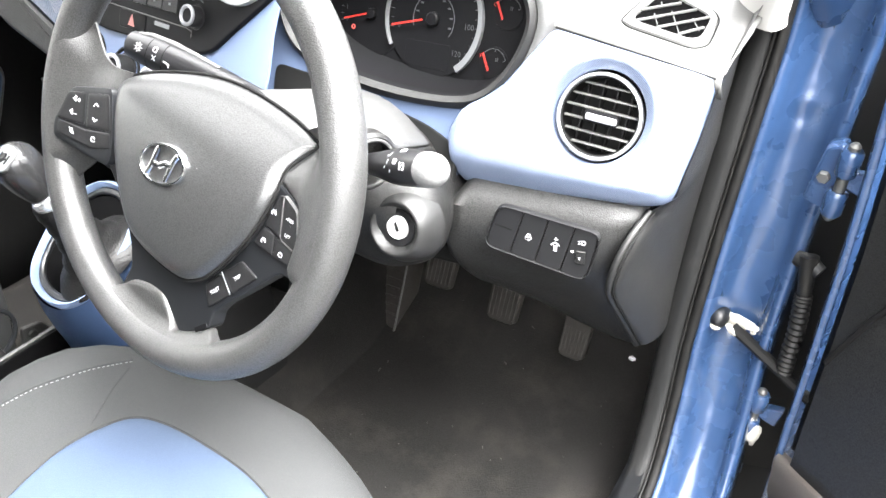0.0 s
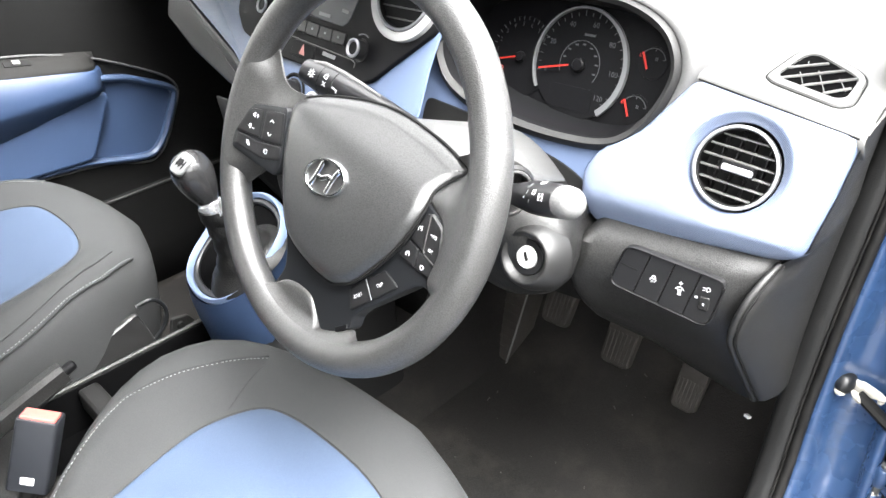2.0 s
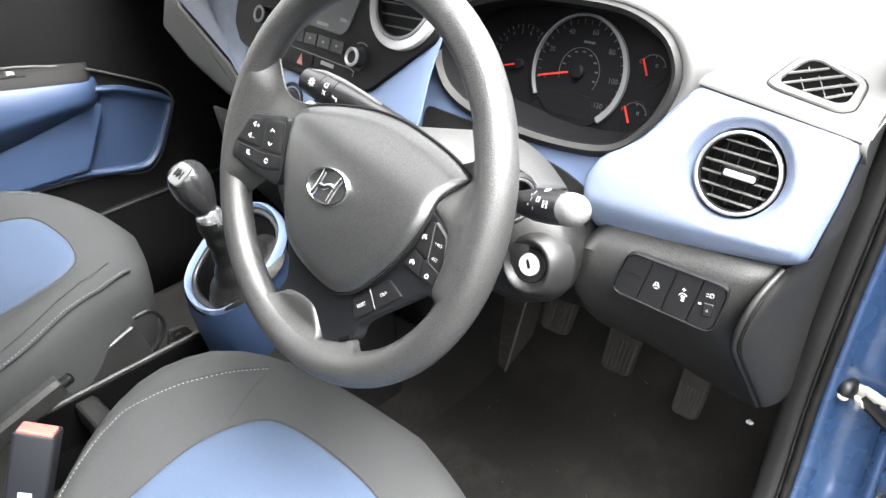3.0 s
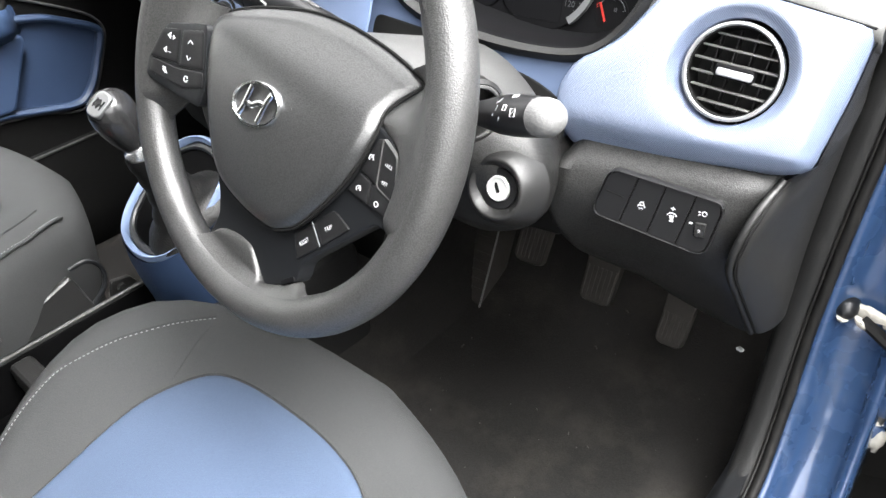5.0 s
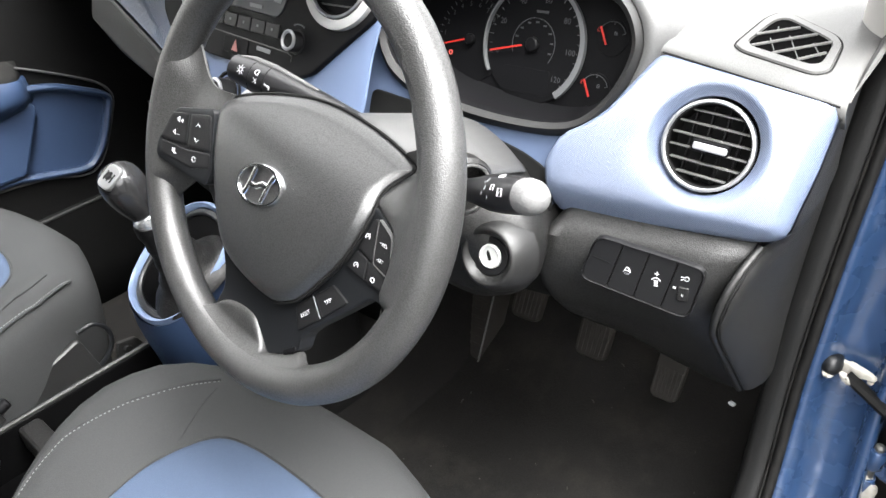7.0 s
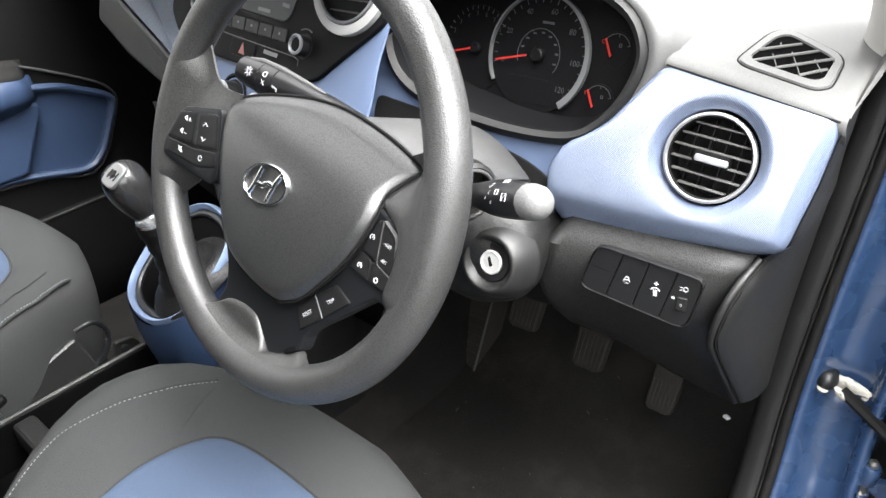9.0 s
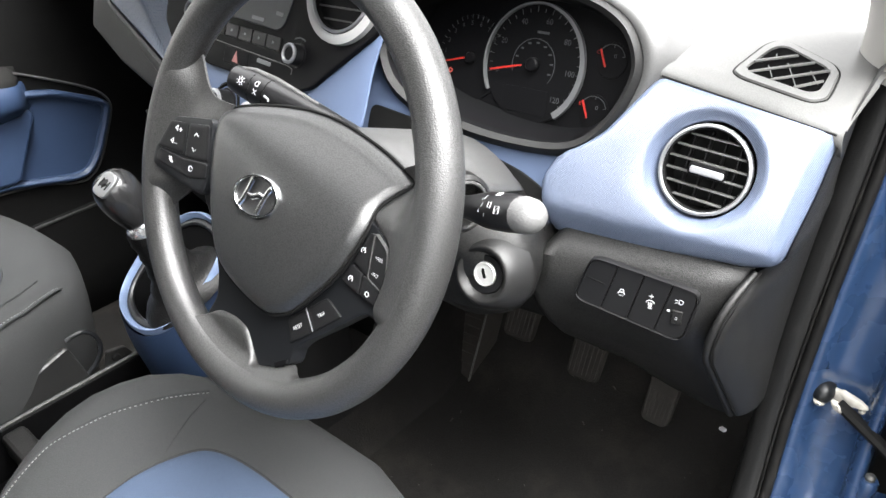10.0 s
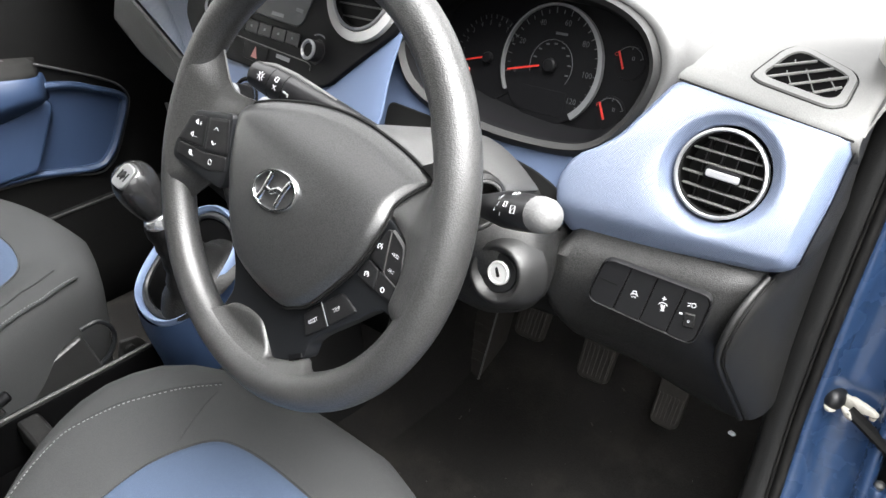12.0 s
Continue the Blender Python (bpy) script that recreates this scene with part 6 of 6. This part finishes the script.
loft("door_panel", rows, DOOR_SHADED, door, thick=0.006, sharp=50)
box("window_frame_front", (-0.70, 0.50, 0.95), (-0.66, 0.54, 1.05), BLACK, door)
pocket = rounded([(-u, v) for u, v in [(-0.70, 0.74), (-0.70, 0.64), (-0.30, 0.635), (0.086, 0.612), (0.20, 0.584), (0.232, 0.585), (0.262, 0.613), (0.300, 0.680), (0.311, 0.705), (0.300, 0.722), (0.216, 0.765), (0.10, 0.79), (-0.10, 0.80)]][::-1], 0.02)
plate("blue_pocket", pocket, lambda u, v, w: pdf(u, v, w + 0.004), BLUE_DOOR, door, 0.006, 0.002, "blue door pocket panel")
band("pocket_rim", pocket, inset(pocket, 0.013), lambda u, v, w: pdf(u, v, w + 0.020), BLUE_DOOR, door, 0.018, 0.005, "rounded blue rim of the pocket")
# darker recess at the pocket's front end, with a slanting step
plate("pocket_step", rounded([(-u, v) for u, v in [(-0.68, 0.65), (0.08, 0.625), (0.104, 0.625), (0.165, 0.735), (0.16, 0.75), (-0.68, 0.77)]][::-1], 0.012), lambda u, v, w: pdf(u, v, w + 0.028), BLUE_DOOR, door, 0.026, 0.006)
def arm_top(y):
    return 0.824 - 0.17 * (max(y, -0.25) + 0.02)


def arm_out(y):
    return 0.056 if y < 0.13 else 0.056 * max(0.15, 1 - ((y - 0.13) / 0.040) ** 2)


rows = []
for y in (-0.75, -0.5, -0.3, -0.1, 0.03, 0.10, 0.13, 0.145, 0.158, 0.166, 0.170):
    zt, d = arm_top(y), arm_out(y)
    zc = 0.757 + 0.03 * (max(y, -0.2) + 0.05)
    zb = 0.712 + 0.17 * (max(y, -0.3) + 0.05)
    rows.append([pd(y, zt - 0.012, d - 0.016), pd(y, zt - 0.002, d - 0.011), pd(y, zt + 0.001, d - 0.006), pd(y, zt - 0.003, d), pd(y, zc + 0.008, d * 0.98), pd(y, zc, d * 0.96), pd(y, zc - 0.006, d * 0.86), pd(y, zb, min(0.030, d * 0.6)), pd(y, zb - 0.01, 0.0)])
end = pd(0.172, arm_top(0.172) - 0.022, 0.012)
rows.append([p.lerp(end, 0.85) for p in rows[-1]])
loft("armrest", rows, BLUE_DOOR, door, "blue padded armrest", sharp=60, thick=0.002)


def ledge(y, f):
    """Sloping ledge between the door and the armrest's crest."""
    return pd(y, arm_top(y) + 0.030, 0.004).lerp(pd(y, arm_top(y) - 0.002, arm_out(y) - 0.010), f)


loft("switch_plate", [[ledge(y, f) for f in (0, 0.35, 0.7, 1.0)] for y in (-0.75, -0.4, -0.2, -0.05, 0.05, 0.12, 0.15, 0.165)], material("switch_plate", (0.010, 0.0098, 0.0095), 0.8, grain=0.4, spec=0.12), door, "dark switch plate above the armrest", thick=0.003)
sw_fn = frame_of(ledge(0.028, 0.35) + Vector((0, 0, 0.004)), (0, 1, -0.17), Vector((-0.046, 0, 0.032)))
ws = plate("window_switch", rect(0.046, 0.014, 0.002), sw_fn, BLACK, door, 0.006, 0.0008)
plate("toggle", rect(0.014, 0.010, 0.002), lambda u, v, w: sw_fn(u - 0.002, v, w + 0.004), STEEL, ws, 0.006, 0.001, "bright window toggle")
tube("trim_line", curve_pts([pd(y, z, 0.007) for y, z in ((-0.7, 0.862), (-0.2, 0.866), (0.0, 0.853), (0.127, 0.824), (0.216, 0.784), (0.285, 0.745), (0.308, 0.722), (0.313, 0.700), (0.300, 0.670), (0.264, 0.607), (0.234, 0.580), (0.20, 0.578), (0.086, 0.606), (-0.30, 0.630), (-0.70, 0.634))], 4, False), 0.0023, HOOD, door, "worn grey edge round switch plate and pocket", n=8)
tube("lower_trim", [pd(y, 0.523, 0.014) for y in (-0.7, 0.0, 0.3, 0.6)], 0.0030, CHARCOAL_SOFT, door, n=8)
glass = plate("window_glass", [(-0.62, 0.96), (0.70, 0.96), (0.66, 1.36), (-0.25, 1.36)], lambda u, v, w: Vector((-0.70 + 0.18 * (v - 0.96) + w, -u, v)), GLASS, door, 0.004, 0.001, "clear side window glass")
glass.visible_shadow = False


# ---- open driver door, hinges, check strap ----
ddoor = thing("driver_door", (0.79, 0.40, 0.28), "open driver door with dark inner trim and blue edge", "car door")
DH = Vector((0.790, 0.385, 0.0))
DD = Vector((0.86, -0.51, 0)).normalized()
DN = Vector((-DD.y, DD.x, 0)) * -1


def dd(s, z, w=0.0):
    """Along the open door from its hinge side."""
    return DH + DD * s + DN * w + Vector((-0.040 * max(0.0, 0.80 - z) , 0, z))


loft("inner_trim", [[dd(s, z, 0.0 if 0.015 < s < 0.9 else -0.02) for s in (0.0, 0.012, 0.02, 0.2, 0.5, 0.9, 0.95)] for z in (0.45, 0.47, 0.6, 0.75, 0.9, 0.97, 0.99)], CHARCOAL, ddoor, "dark scuffed inner door trim", thick=0.004)
loft("lower_trim_strip", [[dd(s, z, w) for s in (0.0, 0.3, 0.9)] for z, w in ((0.30, -0.01), (0.40, 0.0), (0.447, 0.004), (0.452, -0.006))], material("dusty_trim", (0.10, 0.085, 0.075), 0.8, grain=0.4, scale=300, vary=0.3), ddoor, "dusty brown lower door edge", thick=0.004)
loft("shut_face", [[dd(-0.006 + a, z, w) for a, w in ((0.010, -0.002), (0.004, 0.000), (-0.002, -0.006), (-0.004, -0.03), (-0.004, -0.10))] for z in (0.30, 0.45, 0.6, 0.75, 0.9, 1.0)], PAINT, ddoor, "blue painted shut face", thick=0.002)
tube("seam", [dd(s, z, 0.004) for s, z in ((0.02, 0.62), (0.05, 0.70), (0.10, 0.80), (0.16, 0.90))], 0.003, BLACK, ddoor, n=6)
loft("outer_skin", [[dd(s, z, -0.12) for s in (-0.01, 0.3, 0.6, 0.95)] for z in (0.28, 0.5, 0.8, 0.98)], PAINT, ddoor, thick=0.003)
# Added black backing for the shaded gap between pillar and door.
gap = thing("door_gap_shade", (0.77, 0.56, 0.3), "black backing that stands for the shade in the door gap", "wing")
loft("skin", [[Vector((x, y, z)) for x, y in ((0.715, 0.50), (0.735, 0.505), (0.78, 0.52), (0.82, 0.50), (0.86, 0.52))] for z in (0.28, 0.6, 0.95, 1.05)], BLACK, gap, thick=0.004)

# Black board hides bright ground where the underbody would shade it.
plate("gap_shade_board", rect(0.30, 0.56, 0.02), frame_of((0.81, 0.525, 0.33), (1, 0, 0), (0, 0, 1)), BLACK, gap, 0.02, 0.004)
strap = thing("door_check_strap", (0.673, 0.43, 0.585), "greased black door check strap", "door strap")
tube("bolt", [(0.673, 0.445, 0.587), (0.673, 0.432, 0.587), (0.673, 0.424, 0.586), (0.673, 0.418, 0.586), (0.673, 0.4145, 0.586), (0.673, 0.413, 0.586)], [0.0085, 0.0110, 0.0115, 0.0092, 0.0055, 0.001], TRIM_BLACK, strap, "glossy black ball end", n=18)
def smear(name, outline, fn, parent, label):
    """A patch of grease with a ragged edge and a lumpy face."""
    pts = curve_pts([(u, v, 0) for u, v in outline], 4)
    c = sum(pts, Vector()) / len(pts)
    rows = []
    for k, h in ((1.0, -0.003), (1.0, 0.0004), (0.93, 0.0018), (0.8, 0.0028), (0.6, 0.0034), (0.35, 0.0036), (0.05, 0.0036)):
        row = []
        for p in pts:
            q = c + (p - c) * k * (1 + 0.10 * noise.noise((p.x * 400, p.y * 400, 1.0)))
            row.append(fn(q.x, q.y, h * (1 + 0.7 * noise.noise((q.x * 260, q.y * 260, 3.0)))))
        rows.append(row)
    return loft(name, rows, GREASE, parent, label, closed=True, caps=True, sharp=70)


on_pillar = lambda u, v, w: Vector((0.673 + u, 0.4335 - 0.05 * u - w, 0.587 + v))
smear("grease", [(0.007, 0.003), (0.017, 0.0055), (0.029, 0.003), (0.045, -0.003), (0.042, -0.0065), (0.034, -0.005), (0.029, -0.008), (0.027, -0.012), (0.033, -0.018), (0.024, -0.0195), (0.016, -0.018), (0.010, -0.013), (0.006, -0.006)], on_pillar, strap, "smeared white grease")
smear("grease", [(0.038, -0.0085), (0.043, -0.0095), (0.041, -0.0125), (0.036, -0.011)], on_pillar, strap, "fleck of white grease")
smear("grease", [(-0.006, -0.003), (0.002, -0.004), (0.006, -0.007), (0.001, -0.0100), (-0.005, -0.0085)], lambda u, v, w: Vector((0.673 + u, 0.4155 + 25 * (u * u) - w, 0.586 + v)), strap, "white grease on the ball")
smear("grease", [(0.010, -0.003), (0.020, -0.004), (0.030, -0.011), (0.026, -0.015), (0.016, -0.013)], lambda u, v, w: Vector((0.673 + u, 0.4205 - w, 0.587 + v)), strap, "white grease on the strap")
tube("arm", [(0.690, 0.426, 0.580), (0.735, 0.415, 0.560), (0.79, 0.405, 0.530)], 0.0085, BLACK, strap, n=8, flat=0.7)
boot = thing("wiring_boot", (0.765, 0.43, 0.62), "black corrugated rubber wiring boot", "wiring boot")
pts = curve_pts([(0.756, 0.425, 0.655), (0.757, 0.422, 0.635), (0.758, 0.418, 0.605), (0.757, 0.414, 0.575), (0.757, 0.410, 0.552)], 8, False)
tube("bellows", pts, [0.0080 + 0.0020 * (i % 2) for i in range(len(pts))], RUBBER, boot, n=12)
tube("sleeve", [(0.752, 0.432, 0.700), (0.754, 0.428, 0.680), (0.756, 0.425, 0.656)], [0.010, 0.0085, 0.0075], RUBBER, boot, n=12)
tube("plug", [(0.738, 0.436, 0.692), (0.752, 0.434, 0.690), (0.766, 0.430, 0.684)], [0.008, 0.0105, 0.008], CHARCOAL_SMOOTH, boot, "dark connector plug", n=12)


def hinge(z, x, lean, label):
    """Pressed steel door hinge: pillar leaf, curled knuckles on a pin, door leaf."""
    at_ = lambda u, v, w: Vector((x + u + lean * v, 0.418 - w, z + v))
    ob = plate("hinge", rounded([(-0.026, -0.030), (-0.004, -0.036), (0.002, 0.020), (-0.004, 0.036), (-0.020, 0.030)], 0.006), at_, PAINT, ddoor, 0.020, 0.003, label)
    for v, h in ((0.022, 0.014), (-0.022, 0.014)):
        tube("knuckle", [at_(0.004, v - h, 0.006), at_(0.004, v - h + 0.003, 0.006), at_(0.004, v + h - 0.003, 0.006), at_(0.004, v + h, 0.006)], [0.0085, 0.0105, 0.0105, 0.0085], PAINT, ob, n=16)
    tube("pin", [at_(0.004, -0.043, 0.006), at_(0.004, -0.040, 0.006), at_(0.004, 0.040, 0.006), at_(0.004, 0.043, 0.006)], [0.003, 0.0055, 0.0055, 0.003], STEEL, ob, n=12)
    plate("door_leaf", rounded([(0.006, -0.008), (0.030, -0.016), (0.034, 0.014), (0.006, 0.008)], 0.004), lambda u, v, w: at_(u, v, w + 0.002), PAINT, ob, 0.010, 0.002)
    lathe("bolt", [(0.0001, 0.005), (0.0055, 0.005), (0.0065, 0.003), (0.0065, -0.002)], frame_of(at_(-0.013, 0.0, 0.001), (1, 0, 0), (0, 0, 1)), STEEL, ob, n=6)
    return ob


hinge(0.803, 0.762, 0.10, "blue painted upper door hinge on the pillar")
low_hinge = hinge(0.472, 0.732, 0.10, "blue painted lower door hinge with white grease")
blob = []
for i in range(9):
    th = math.pi * i / 8
    blob.append([Vector((0.738, 0.408, 0.445)) + Vector((0.010 * math.sin(th) * math.cos(ph), 0.006 * math.sin(th) * math.sin(ph), 0.020 * math.cos(th))) * (1 + 0.5 * noise.noise((math.cos(ph) * 1.5, math.sin(ph) * 1.5, th * 1.4))) for ph in [2 * math.pi * j / 14 for j in range(14)]])
loft("grease", blob, GREASE, low_hinge, "smeared pale grease", closed=True, sharp=70)

# pale trim of the right screen pillar, standing on the dash end
ap = thing("pillar_trim", (0.64, 0.46, 0.94), "pale grey trim of the screen pillar", "pillar trim")
foot_ring = curve_pts([(-0.024, 0.004, 0.012), (-0.020, -0.007, 0.007), (-0.008, -0.018, 0.003), (0.006, -0.024, 0.0), (0.018, -0.020, -0.002), (0.024, 0.004, -0.002), (0.010, 0.028, 0.004), (-0.012, 0.026, 0.010)], 4)
rows = []
for dx, dy, dz, k in ((0.0, 0.006, -0.012, 0.98), (0.0, 0.001, -0.001, 0.985), (0.001, -0.001, 0.004, 1.0), (0.005, -0.012, 0.022, 0.99), (0.009, -0.032, 0.050, 0.98), (0.004, -0.090, 0.115, 0.95), (-0.030, -0.245, 0.255, 0.95), (-0.085, -0.54, 0.445, 1.0)):
    rows.append([Vector((0.660 + dx + p.x * k, 0.440 + dy + p.y * k, 0.947 + dz + p.z)) for p in foot_ring])
loft("cover", rows, TRIM_LIGHT, ap, closed=True, caps=True, sharp=60)
